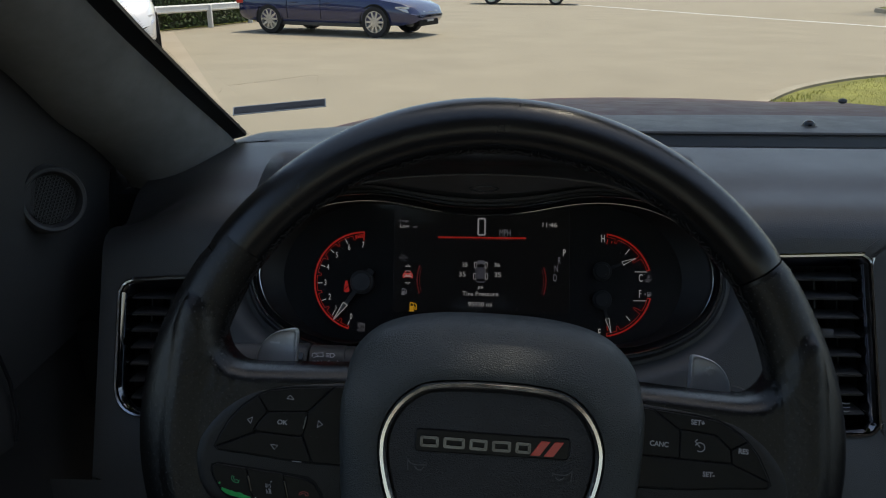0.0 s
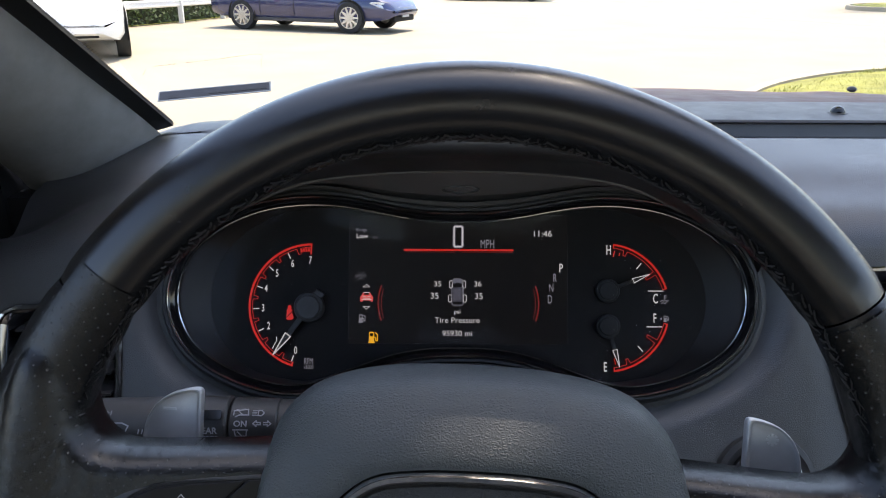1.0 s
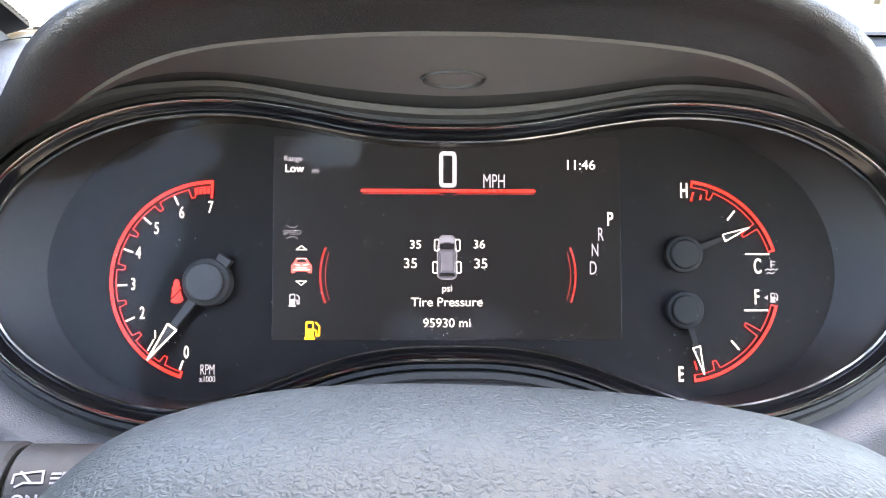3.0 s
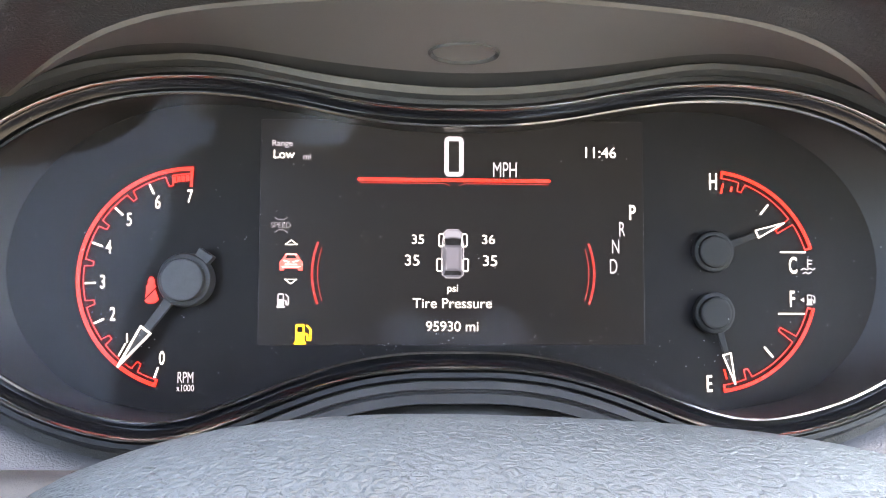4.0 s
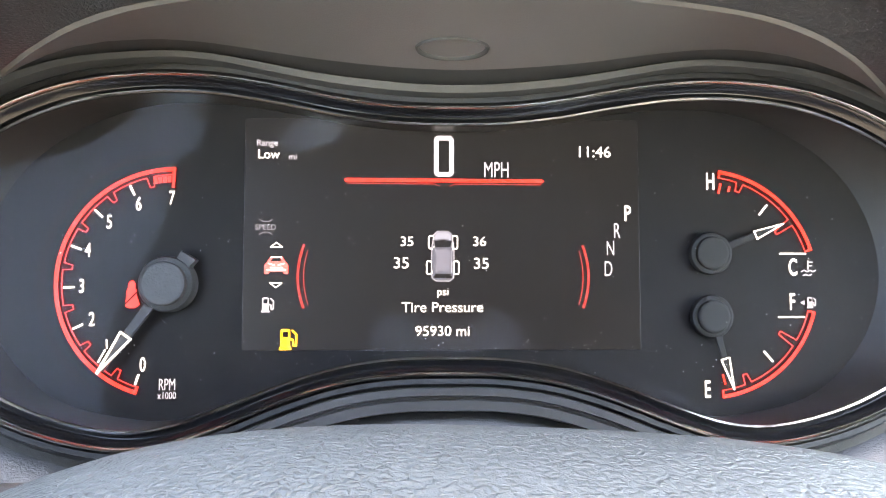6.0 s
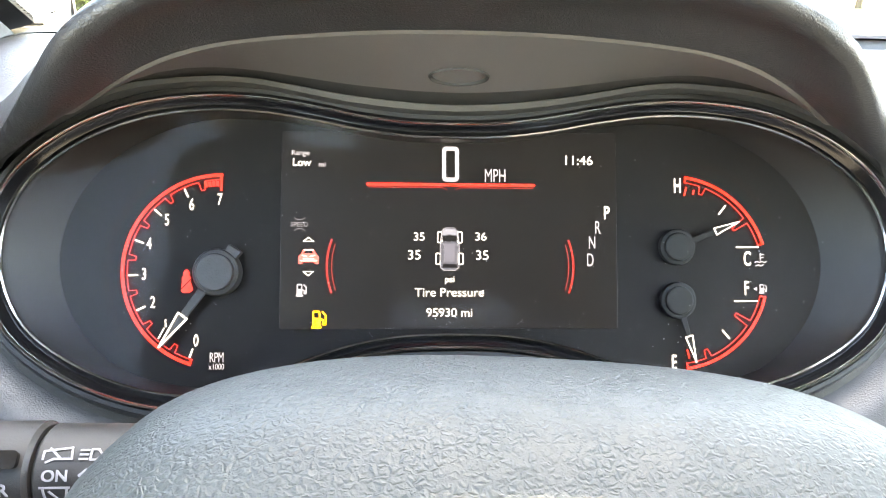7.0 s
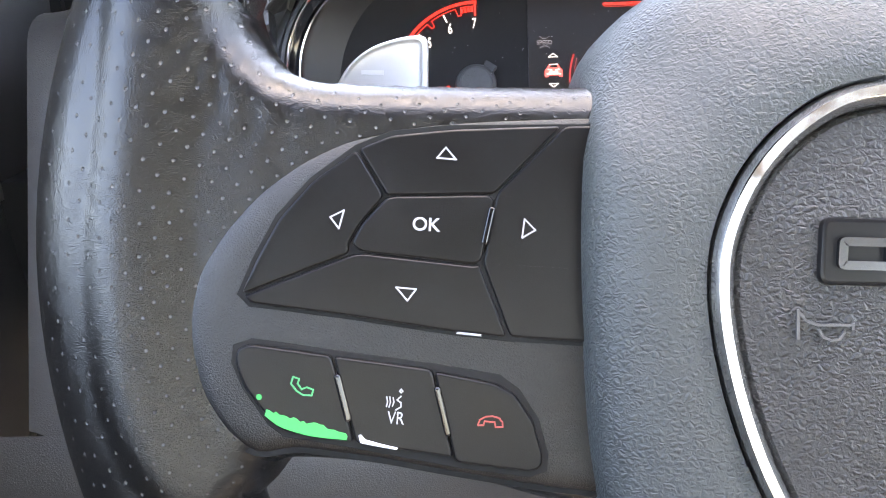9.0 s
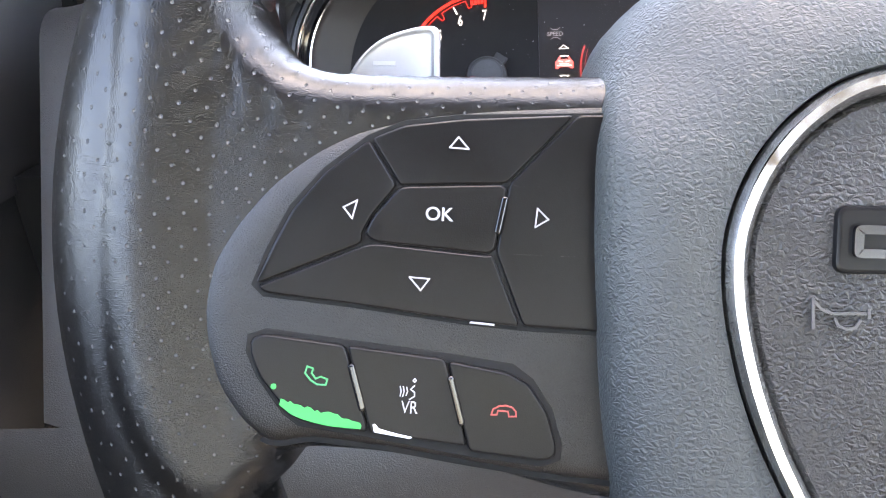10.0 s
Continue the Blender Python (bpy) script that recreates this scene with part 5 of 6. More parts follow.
WINDSCREEN_FOOT = lambda x: 1.03 - 0.26 * (x - 0.36) ** 2 - 0.12 * max(0.0, -0.1 - x)
top_rows = []
for x in np.r_[np.linspace(-0.328, 0.30, 140), np.linspace(0.31, 1.12, 50)]:
    c = 1 - smoothstep(0.1995, 0.205, abs(x))          # under the hood the top starts further back
    dip, drop = 0.011 * smoothstep(-0.15, -0.10, x), 0.022 * smoothstep(-0.24, -0.325, x)
    edge = dash_edge(x)
    y0 = 0.6841 + edge * math.sin(radians(24.5)) - FRONT * math.cos(radians(24.5))
    z0 = 1.1449 + edge * math.cos(radians(24.5)) + FRONT * math.sin(radians(24.5))
    foot = WINDSCREEN_FOOT(x)
    k = min(1.0, (1.223 - z0) / 0.041)
    line = [(y0 + 0.03 * c, z0 - 0.06 * c), (y0 + 0.0048 + 0.04 * c, z0 + 0.0105 * k - 0.055 * c), (y0 + 0.0125 + 0.045 * c, z0 + 0.0200 * k - 0.05 * c), (y0 + 0.027 + 0.05 * c, z0 + 0.0285 * k - 0.045 * c), (y0 + 0.055 + 0.05 * c, z0 + 0.0350 * k - 0.02 * c), (y0 + 0.09 + 0.04 * c, 1.2270), (0.825, 1.2325), (0.842, 1.2335), (0.849, 1.2330 - dip), (0.856, 1.2326 - dip), (min(0.897, foot - 0.07), 1.2338 - dip), (min(0.902, foot - 0.065), 1.2345), (min(0.93, foot - 0.04), 1.2350), (foot, 1.2300), (foot + 0.05, 1.2150)]
    line = [(line[0][0] + 0.0012, line[0][1] - 0.0036), *spline(line[:7], 24), *line[7:]]
    top_rows.append([(x, y, z - drop * min(1.0, max(0.0, y - y0) / 0.05)) for y, z in line])
dash_top = part("dash_top", loft(top_rows, False), HOOD_SKIN, None, smooth=True)
end_wall = [top_rows[0], [(x, y - 0.087, z - 0.191) for x, y, z in top_rows[0]]]
tagged(part("dash_end", loft(end_wall, False), HOOD_SKIN), "grained black end of the dashboard beside the door", "dashboard", kind="structure")
# added black boxes stand in for the door gap's shade and stop daylight
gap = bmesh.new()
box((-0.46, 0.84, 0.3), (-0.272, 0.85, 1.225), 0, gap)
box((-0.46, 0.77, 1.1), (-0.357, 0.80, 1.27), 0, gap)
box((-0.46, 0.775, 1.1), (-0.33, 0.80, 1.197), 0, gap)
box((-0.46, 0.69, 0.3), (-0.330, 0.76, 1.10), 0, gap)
tagged(part("door_gap_filler", gap, GAP), "black filler boxes standing in for the shaded gap beside the door", "trim", kind="structure")
tagged(dash_top, "grained black dashboard top below the windscreen", "dashboard", kind="structure")
strip_rows = []
for x in np.linspace(-0.10, 1.1, 48):
    foot = WINDSCREEN_FOOT(x)
    strip_rows.append([(x, min(0.898, foot - 0.075), 1.2362), (x, min(0.90, foot - 0.073), 1.2382), (x, min(0.935, foot - 0.035), 1.2392), (x, foot - 0.006, 1.2345)])
tagged(part("defroster_strip", loft(strip_rows, False), SMOOTH), "smooth black strip along the windscreen foot", "trim", kind="structure")
sensor = thing("light_sensor", pose(0.374, 0.934, 1.2385), "small black dome sensor on the dashboard top", "sensor")
part("dome", ball((0, 0, 0), 0.0072, seg=16, squash=(1, 1, 1.0)), GLOSS_BLACK, sensor)
part("collar", disc((0, 0), 0.0092, -0.002, 0.0010, 24, 0.0004), SMOOTH, sensor)

# lower dashboard and column shroud
low_rows = []
for x in np.linspace(-0.372, 1.12, 12):
    y0, z0 = 0.6841 - 0.17 * math.sin(radians(24.5)) - FRONT * math.cos(radians(24.5)), 1.1449 - 0.17 * math.cos(radians(24.5)) + FRONT * math.sin(radians(24.5))
    low_rows.append([(x, y0, z0), (x, y0 - 0.012, z0 - 0.02), (x, y0 - 0.01, z0 - 0.08), (x, y0 + 0.05, z0 - 0.28), (x, y0 + 0.15, z0 - 0.55)])
tagged(part("lower_dash", loft(low_rows, False), HOOD_SKIN), "plain black lower dashboard", "dashboard", kind="structure")
right_rows = []
for x in np.linspace(0.62, 1.12, 6):
    f = [CLUSTER @ Vector((x, y, FRONT)) for y in (-0.17, -0.05, 0.06)]
    right_rows.append([tuple(q) for q in f])
tagged(part("passenger_fascia", loft(right_rows, False), HOOD_SKIN), "plain grained black passenger fascia", "dashboard", kind="structure")
column = thing("steering_column", WHEEL, "black plastic steering column shroud", "steering column")
shroud = []
for w, sx, sy, dy in ((-0.075, 0.056, 0.036, -0.016), (-0.085, 0.062, 0.042, -0.018), (-0.14, 0.070, 0.048, -0.034), (-0.24, 0.072, 0.050, -0.062)):
    shroud.append([(sx * math.copysign(abs(math.cos(a)) ** 0.6, math.cos(a)), dy + sy * math.copysign(abs(math.sin(a)) ** 0.6, math.sin(a)), w) for a in np.linspace(0, 2 * math.pi, 40, endpoint=False)])
part("shroud", loft(shroud, True, True, False), SMOOTH, column)

# the stalk left of the column
stalk = thing("column_stalk", pose(-0.10, 0.562, 1.1345), "black multi-function stalk with white printed signs", "stalk")


def stalk_piece(name, x0, x1, r0, r1, mat, label="", squash=0.9):
    rows = []
    for x, r in ((x0, r0 - 0.0012), (x0 + math.copysign(0.0012, x1 - x0), r0), (x1 - math.copysign(0.0012, x1 - x0), r1), (x1, r1 - 0.0012)):
        rows.append([(x, r * 1.0 * math.cos(a), r * squash * math.sin(a)) for a in np.linspace(0, 2 * math.pi, 36, endpoint=False)])
    return part(name, loft(rows, True, True, True), mat, stalk, label)


stalk_piece("stem", 0.07, -0.001, 0.012, 0.0128, SMOOTH)
collar = stalk_piece("collar", 0.0, -0.0265, 0.0134, 0.0138, SMOOTH, "fixed collar with signs")
knob = stalk_piece("rotary_band", -0.0273, -0.0475, 0.0146, 0.0146, SMOOTH, "ribbed rotary band")
stalk_piece("neck", -0.0483, -0.058, 0.0136, 0.0136, SATIN)
tip = stalk_piece("end_piece", -0.0588, -0.107, 0.0140, 0.0128, SMOOTH, "end piece with worn wash signs")


def around(r):
    def f(x, y, z):
        b = y / r + radians(35)
        return (x, -(r + 0.0003 + z) * math.cos(b), 0.9 * (r + 0.0003 + z) * math.sin(b))
    return f


letters("lettering", "REAR\nWIPER", -0.0374, -0.0082, 0, 0.0052, PRINT, knob, bend=around(0.0146), bold=0.00012, wide=0.9)
letters("lettering", "ON", -0.0196, -0.0015, 0, 0.0046, PRINT, collar, bend=around(0.0137), bold=0.0001)
for lines, owner, r in (
    ([[(-0.0235, 0.0035), (-0.0235, 0.0058), (-0.016, 0.0068), (-0.0155, 0.0035), (-0.0205, 0.0035), (-0.0225, 0.0025)], [(-0.022, 0.0066), (-0.0185, 0.0035)]], collar, 0.0137),
    ([[(-0.0228, -0.0048), (-0.0222, -0.0088), (-0.0166, -0.0088), (-0.016, -0.0048)], [(-0.0235, -0.0048), (-0.0155, -0.0048)], [(-0.021, -0.006), (-0.019, -0.0082)]], collar, 0.0137),
    ([[(-0.0104, 0.0032), (-0.0104, 0.0062), (-0.0085, 0.0062), (-0.0072, 0.0046), (-0.0085, 0.0032), (-0.0104, 0.0032)], [(-0.0134, 0.006), (-0.0112, 0.006)], [(-0.0134, 0.0047), (-0.0112, 0.0047)], [(-0.0134, 0.0034), (-0.0112, 0.0034)]], collar, 0.0137),
    ([[(-0.0128, -0.0012), (-0.0110, 0.0004), (-0.0110, -0.0006), (-0.0088, -0.0006), (-0.0088, -0.0018), (-0.0110, -0.0018), (-0.0110, -0.0028), (-0.0128, -0.0012)], [(-0.0070, -0.0006), (-0.0050, -0.0006), (-0.0050, 0.0004), (-0.0032, -0.0012), (-0.0050, -0.0028), (-0.0050, -0.0018), (-0.0070, -0.0018)]], collar, 0.0137),
    ([[(-0.0905, -0.0028), (-0.0870, -0.0012), (-0.083, -0.0012), (-0.0795, -0.0028), (-0.0822, -0.0082), (-0.0878, -0.0082), (-0.0905, -0.0028)], [(-0.0852, -0.0082), (-0.0835, -0.0042)], [(-0.0875, -0.006), (-0.083, -0.0078)]], tip, 0.0136),
    ([[(-0.0745, -0.0075), (-0.0738, -0.0050)], [(-0.0725, -0.0075), (-0.0718, -0.0050)]], tip, 0.0136)):
    bm = bmesh.new()
    for line in lines:
        for a, b in zip(line, line[1:]):
            strokes([[a, ((a[0] + b[0]) / 2, (a[1] + b[1]) / 2), b]], 0.00062, 0, 0.0002, bm)
    part("printed_sign", warp(bm, around(r)), PRINT, owner, smooth=False)
letters("lettering", "WASH", -0.0955, 0.0042, 0, 0.0040, material("worn_print", (0.30, 0.31, 0.31), 0.6), tip, bend=around(0.0134), wide=1.1)
bm = bmesh.new()
loft([[( x, y, 0.0) for x, y in rounded([(-0.046, -0.0026), (-0.0295, -0.0026), (-0.0295, 0.0022), (-0.046, 0.0022)], 0.0015)], [(x, y, 0.0006) for x, y in rounded([(-0.046, -0.0026), (-0.0295, -0.0026), (-0.0295, 0.0022), (-0.046, 0.0022)], 0.0015)]], True, True, True, bm)
part("grip_rib", warp(bm, lambda x, y, z: around(0.0146)(x, y + 0.0035, z * 3)), GLOSS_BLACK, knob, "glossy finger rib")

# ---- cabin: windscreen, pillar, door, roof ----
RAKE = 0.633   # rise of the windscreen for each metre back


def screen_point(x, k):
    """A point of the windscreen: x across, k metres back from its foot."""
    y = WINDSCREEN_FOOT(x) - k
    return (x * (1 - 0.12 * k) + 0.36 * 0.12 * k, y, 1.232 + RAKE * k - 0.05 * k * k)


pane = loft([[screen_point(x, k) for x in np.linspace(-0.27, 0.99, 24)] for k in np.linspace(-0.02, 0.68, 12)], False)
windscreen = part("windscreen", pane, GLASS)
windscreen.visible_shadow = False
tagged(windscreen, "clear raked windscreen", "windscreen", kind="structure")
# black band and dots printed along the edge of the glass
SIDE = [(-0.249, 0.860, 1.238), (-0.262, 0.752, 1.310), (-0.266, 0.637, 1.379), (-0.262, 0.50, 1.462), (-0.245, 0.33, 1.56), (-0.225, 0.20, 1.625)]
side = spline(SIDE, 40)
band = loft([[tuple(q + np.array((d, 0.0, e))) for q in side] for d, e in ((-0.05, -0.016), (-0.014, -0.004), (-0.006, -0.002), (0.0, 0.0), (0.0, 0.004))], False)
tagged(part("windscreen_seal", band, FRIT), "black printed band along the windscreen edge", "trim", kind="structure")
dots = bmesh.new()
for row in range(3):
    for i in range(240):
        s = (i + 0.5 * (row % 2)) / 240 * 38.9
        q = side[int(s)] * (1 - s % 1) + side[min(39, int(s) + 1)] * (s % 1)
        r = (0.0007, 0.00055, 0.0004)[row]
        bmesh.ops.create_circle(dots, cap_ends=True, segments=6, radius=r, matrix=Matrix.Translation(Vector(q) + Vector((0.0016 + row * 0.0018, 0.0004, 0.0008))) @ Matrix.Rotation(radians(-32), 4, "X"))
tagged(part("edge_dots", dots, FRIT, smooth=False), "rows of small black dots on the glass edge", "trim", kind="stuff")
DOOR_SIDE = [(-0.352, 0.800, 1.195), (-0.358, 0.744, 1.248), (-0.360, 0.692, 1.283), (-0.360, 0.641, 1.326), (-0.352, 0.50, 1.425), (-0.335, 0.33, 1.525), (-0.315, 0.20, 1.59)]
outer = spline([(-0.350, 0.815, 1.140), *DOOR_SIDE], 40)
low = spline([(-0.258, 0.876, 1.160), (-0.254, 0.868, 1.215), *[(x - 0.013, y - 0.002, z - 0.006) for x, y, z in SIDE[1:]]], 40)
rows = []
for s, bulge in ((0.0, -0.004), (0.06, 0.006), (0.2, 0.020), (0.4, 0.031), (0.6, 0.034), (0.8, 0.027), (0.94, 0.012), (1.0, -0.006)):
    rows.append([tuple(low[i] * (1 - s) + outer[i] * s + np.array((0.30, -0.85, 0.12)) * bulge) for i in range(40)])
tagged(part("pillar_trim", loft(rows, False), PILLAR), "grey woven cloth covering of the windscreen pillar", "pillar", kind="structure")

door = thing("driver_door", pose(0, 0, 0), "black driver's door with a small round speaker", "car door", "structure")
prof = [(-0.30, 0.35), (-0.355, 0.45), (-0.362, 0.75), (-0.340, 0.93), (-0.352, 0.965), (-0.372, 1.02), (-0.376, 1.12), (-0.371, 1.165), (-0.385, 1.185), (-0.42, 1.190)]
part("panel", loft([[(x, y, z) for x, z in prof] for y in np.linspace(-1.3, 0.80, 18)], False), DOOR_SKIN, door, "grained black door panel")
corner = [(-0.366, 0.80, 1.195), *DOOR_SIDE[1:5], (-0.35, 0.44, 1.467)]
sail = []
for q in spline(corner, 20):
    sail.append([(-0.372, q[1] - 0.02, 1.09), (-0.366, q[1] - 0.01, 1.17), (-0.362, q[1] - 0.004, 1.19 + 0.4 * (q[2] - 1.19)), (q[0] + 0.006, q[1], q[2] + 0.008)])
part("mirror_corner", loft(sail, False), SMOOTH, door, "black mirror corner cover")
aim = (Vector((-0.02, 0.10, 1.40)) - Vector((-0.352, 0.656, 1.2275))).normalized()
aim = (aim + Vector((0.9, -0.2, 0))).normalized()
speaker_m = Matrix.Translation((-0.352, 0.656, 1.2275)) @ aim.to_track_quat("Z", "Y").to_matrix().to_4x4()
speaker = thing("door_speaker", speaker_m, "small round tweeter with a honeycomb grille in the door corner", "speaker")
ring = [[(r * math.cos(a), r * math.sin(a), w) for a in np.linspace(0, 2 * math.pi, 48, endpoint=False)] for r, w in ((0.029, -0.012), (0.0275, 0.002), (0.0255, 0.0045), (0.023, 0.004), (0.0212, 0.001), (0.0208, -0.006))]
part("ring", loft(ring), SMOOTH, speaker, "black plastic ring")
part("backing", disc((0, 0), 0.021, -0.008, -0.004, 32), GAP, speaker)
mesh = bmesh.new()
pitch = 0.0030
for i in range(-9, 10):
    for j in range(-9, 10):
        x, y = pitch * (i + 0.5 * (j % 2)), pitch * 0.866 * j
        if math.hypot(x, y) > 0.0197:
            continue
        hexa = [(x + 0.00155 * math.cos(radians(60 * k + 30)), y + 0.00155 * math.sin(radians(60 * k + 30))) for k in range(6)]
        hole = [(x + 0.0011 * math.cos(radians(60 * k + 30)), y + 0.0011 * math.sin(radians(60 * k + 30))) for k in range(6)]
        loft([flat(hole, -0.0015), flat(hole, -0.0008), flat(hexa, -0.0008)], True, False, False, mesh)
tagged(part("grille", mesh, KNOB, speaker, "honeycomb grille", smooth=False), kind="stuff")
pull = thing("door_pull", pose(-0.366, 0.565, 1.09), "curved black door pull with a bright edge", "door handle")
part("edge", tube([(0.004, 0.0, 0.045), (0.006, 0.003, 0.02), (0.006, 0.003, -0.01), (0.004, -0.003, -0.03)], 0.0016, 6), DARK_CHROME, pull)
part("cup", loft([[(0.001, y, z) for y, z in ((0.0, 0.05), (0.004, 0.0), (-0.002, -0.035))], [(-0.004, y - 0.05, z) for y, z in ((0.0, 0.045), (0.0, 0.0), (-0.002, -0.03))]], False), SMOOTH, pull)

# plain shell that closes the cabin
shell = bmesh.new()
roof = []
for y, z in ((0.215, 1.625), (0.1, 1.66), (-0.3, 1.69), (-1.2, 1.69), (-2.0, 1.66), (-2.6, 1.55)):
    roof.append([(x, y, z - 0.10 * abs((x - 0.36) / 0.72) ** 3) for x in np.linspace(-0.33, 1.05, 14)])
loft(roof, False, bm=shell)
tagged(part("headliner", shell, HEAD_CLOTH), "dark grey cloth headliner", "ceiling", kind="structure")
outside_roof = [[(x, y + 0.02, z + 0.04) for x, y, z in row] for row in roof]
tagged(part("roof_panel", loft(outside_roof, False), BONNET), "dark red car roof", "car roof", kind="structure")
back = bmesh.new()
box((-0.42, -2.65, 0.3), (1.14, -2.6, 1.1), 0, back)
box((1.10, -2.6, 0.35), (1.14, 0.72, 1.17), 0, back)
box((-0.42, -0.55, 1.1), (-0.34, -0.42, 1.62), 0.01, back)
box((1.06, -0.55, 1.1), (1.14, -0.42, 1.62), 0.01, back)
box((-0.42, -2.65, 1.1), (-0.30, -2.2, 1.6), 0.01, back)
box((1.02, -2.65, 1.1), (1.14, -2.2, 1.6), 0.01, back)
tagged(part("cabin_wall", back, CARPET), "plain grey walls of the cabin", "wall", kind="structure")
firewall = box((-0.46, 1.09, 0.3), (1.16, 1.10, 1.165))
box((-0.46, 0.84, 0.3), (-0.44, 1.09, 1.165), 0, firewall)
tagged(part("firewall", firewall, CARPET), "plain grey wall ahead of the footwell", "wall", kind="structure")
tagged(part("cabin_floor", box((-0.42, -2.65, 0.28), (1.14, 1.0, 0.34)), CARPET), "plain grey carpeted cabin floor", "floor", kind="structure")
tagged(part("far_pillar", loft([[tuple((0.72 - q[0] + d, q[1], q[2])) for q in side] for d in (0.0, 0.05, 0.12)], False), SMOOTH), "black pillar beside the passenger", "pillar", kind="structure")

# sticker on the glass
sa, sb, sd = Vector((-0.2752, 0.8935, 1.2625)), Vector((-0.1745, 0.9075, 1.2705)), Vector((-0.2685, 0.8815, 1.2550))
ex, ey = (sb - sa).normalized(), (sa - sd).normalized()
ez = ex.cross(ey).normalized()
ey = ez.cross(ex)
sm = Matrix((ex, ey, ez)).transposed().to_4x4()
sm.translation = sd
sticker = thing("windscreen_sticker", sm, "narrow blue and grey sticker at the windscreen's corner", "sticker")
part("film", slab([(0, 0), (0.101, 0), (0.101, 0.0135), (0, 0.0135)], 0, 0.0004, 0.0001), STICKER, sticker)
part("border", loft([flat(q, 0.0005) for q in ([(0, 0), (0.101, 0), (0.101, 0.0135), (0, 0.0135)], [(0.0012, 0.0012), (0.0998, 0.0012), (0.0998, 0.0123), (0.0012, 0.0123)])]), STICKER_PALE, sticker, smooth=False)
bars = bmesh.new()
random.seed(2)
x = 0.045
while x < 0.094:
    w = random.uniform(0.003, 0.008)
    box((x, 0.0042, 0.0004), (x + w, 0.0062, 0.0007), 0, bars)
    x += w + 0.0016
box((0.009, 0.003, 0.0004), (0.017, 0.0052, 0.0007), 0, bars)
part("print_bar", bars, FRIT, sticker, smooth=False)
flecks = bmesh.new()
old = spline([(-0.016, 0.040), (-0.012, 0.050), (0.006, 0.0515), (0.05, 0.0535), (0.0905, 0.0555), (0.0925, 0.044), (0.0935, 0.030)], 60)
for k in range(58):
    if random.random() < (0.75 if k > 20 else 0.5):
        a, b = old[k], old[k + 1]
        strokes([[tuple(a), tuple((a + b) / 2 + random.uniform(-0.0003, 0.0003)), tuple(b)]], random.uniform(0.0001, 0.00035 if k > 20 else 0.0007), 0.0, 0.0001, flecks)
part("residue", flecks, material("dried_glue", (0.16, 0.10, 0.05), 0.8), sticker, "dried glue outline of an older sticker", smooth=False)

# the car's own bonnet, seen over the dashboard
bonnet = []
for y, z in ((1.06, 1.192), (1.12, 1.203), (1.4, 1.184), (1.75, 1.14), (2.0, 1.088), (2.15, 1.02), (2.22, 0.9)):
    bonnet.append([(x, y - 0.22 * ((x - 0.36) / 0.85) ** 2, z - 0.10 * abs((x - 0.36) / 0.85) ** 3 + 0.014 * math.exp(-(((x - 0.36) ** 2) ** 0.5 - 0.42) ** 2 / 0.006)) for x in np.linspace(-0.52, 1.24, 30)])
tagged(part("bonnet", loft(bonnet, False), BONNET), "glossy dark red car bonnet", "car bonnet")
cowl = [[(x, WINDSCREEN_FOOT(x) + d, z) for x in np.linspace(-0.34, 1.06, 24)] for d, z in ((0.0, 1.205), (0.05, 1.188), (0.09, 1.185), (0.12, 1.16))]
tagged(part("cowl", loft(cowl, False), SMOOTH), "black plastic panel below the windscreen", "trim", kind="structure")
wiper = thing("wiper_arm", pose(0.55, 1.04, 1.215), "black windscreen wiper at rest", "wiper")
part("arm", tube([(0.4, 0.02, -0.01), (0.1, 0.01, 0.004), (-0.25, -0.01, 0.006)], 0.006, 6), SMOOTH, wiper)
part("blade", box((-0.42, -0.022, 0.0), (0.22, -0.012, 0.012), 0.003), GAP, wiper)
nozzle = thing("washer_nozzle", pose(0.64, 1.4, 1.192), "small black washer nozzle on the bonnet", "washer nozzle")
part("body", ball((0, 0, 0), 0.006, squash=(1.2, 1.4, 0.8)), SMOOTH, nozzle)

# ---- outside ----
ground = bmesh.new()
bmesh.ops.create_grid(ground, x_segments=60, y_segments=60, size=600)
tagged(part("ground", ground, CONCRETE), "sunlit pale concrete car park", "ground", kind="structure")
for name, pts in (("lane_line", ((4.6, 34.6), (8.3, 27.0), (11.3, 21.2), (14.6, 14.6))),):
    rows = [[(x - 0.09, y - 0.05, 0.005) for x, y in spline(pts, 30)], [(x + 0.09, y + 0.05, 0.005) for x, y in spline(pts, 30)]]
    tagged(part(name, loft(rows, False), LINE), "white painted lane line", "road marking", kind="structure")


def island(name, outline, label):
    """A raised kerb bed with grass."""
    ob = thing(name, pose(0, 0, 0), label, "kerb bed", "structure")
    out = spline(outline, 90, True)
    part("kerb", loft([flat(out, 0.0), flat(inset(out, 0.01), 0.13), flat(inset(out, 0.03), 0.15), flat(inset(out, 0.15), 0.15), flat(inset(out, 0.15), 0.10)]), KERB, ob, "pale concrete kerb")
    inner = inset(out, 0.15)
    bm = loft([flat(inner, 0.12), flat(inset(inner, 0.4), 0.17)], True, False, True)
    part("lawn", bm, GRASS, ob, "short yellow-green grass")
    return ob


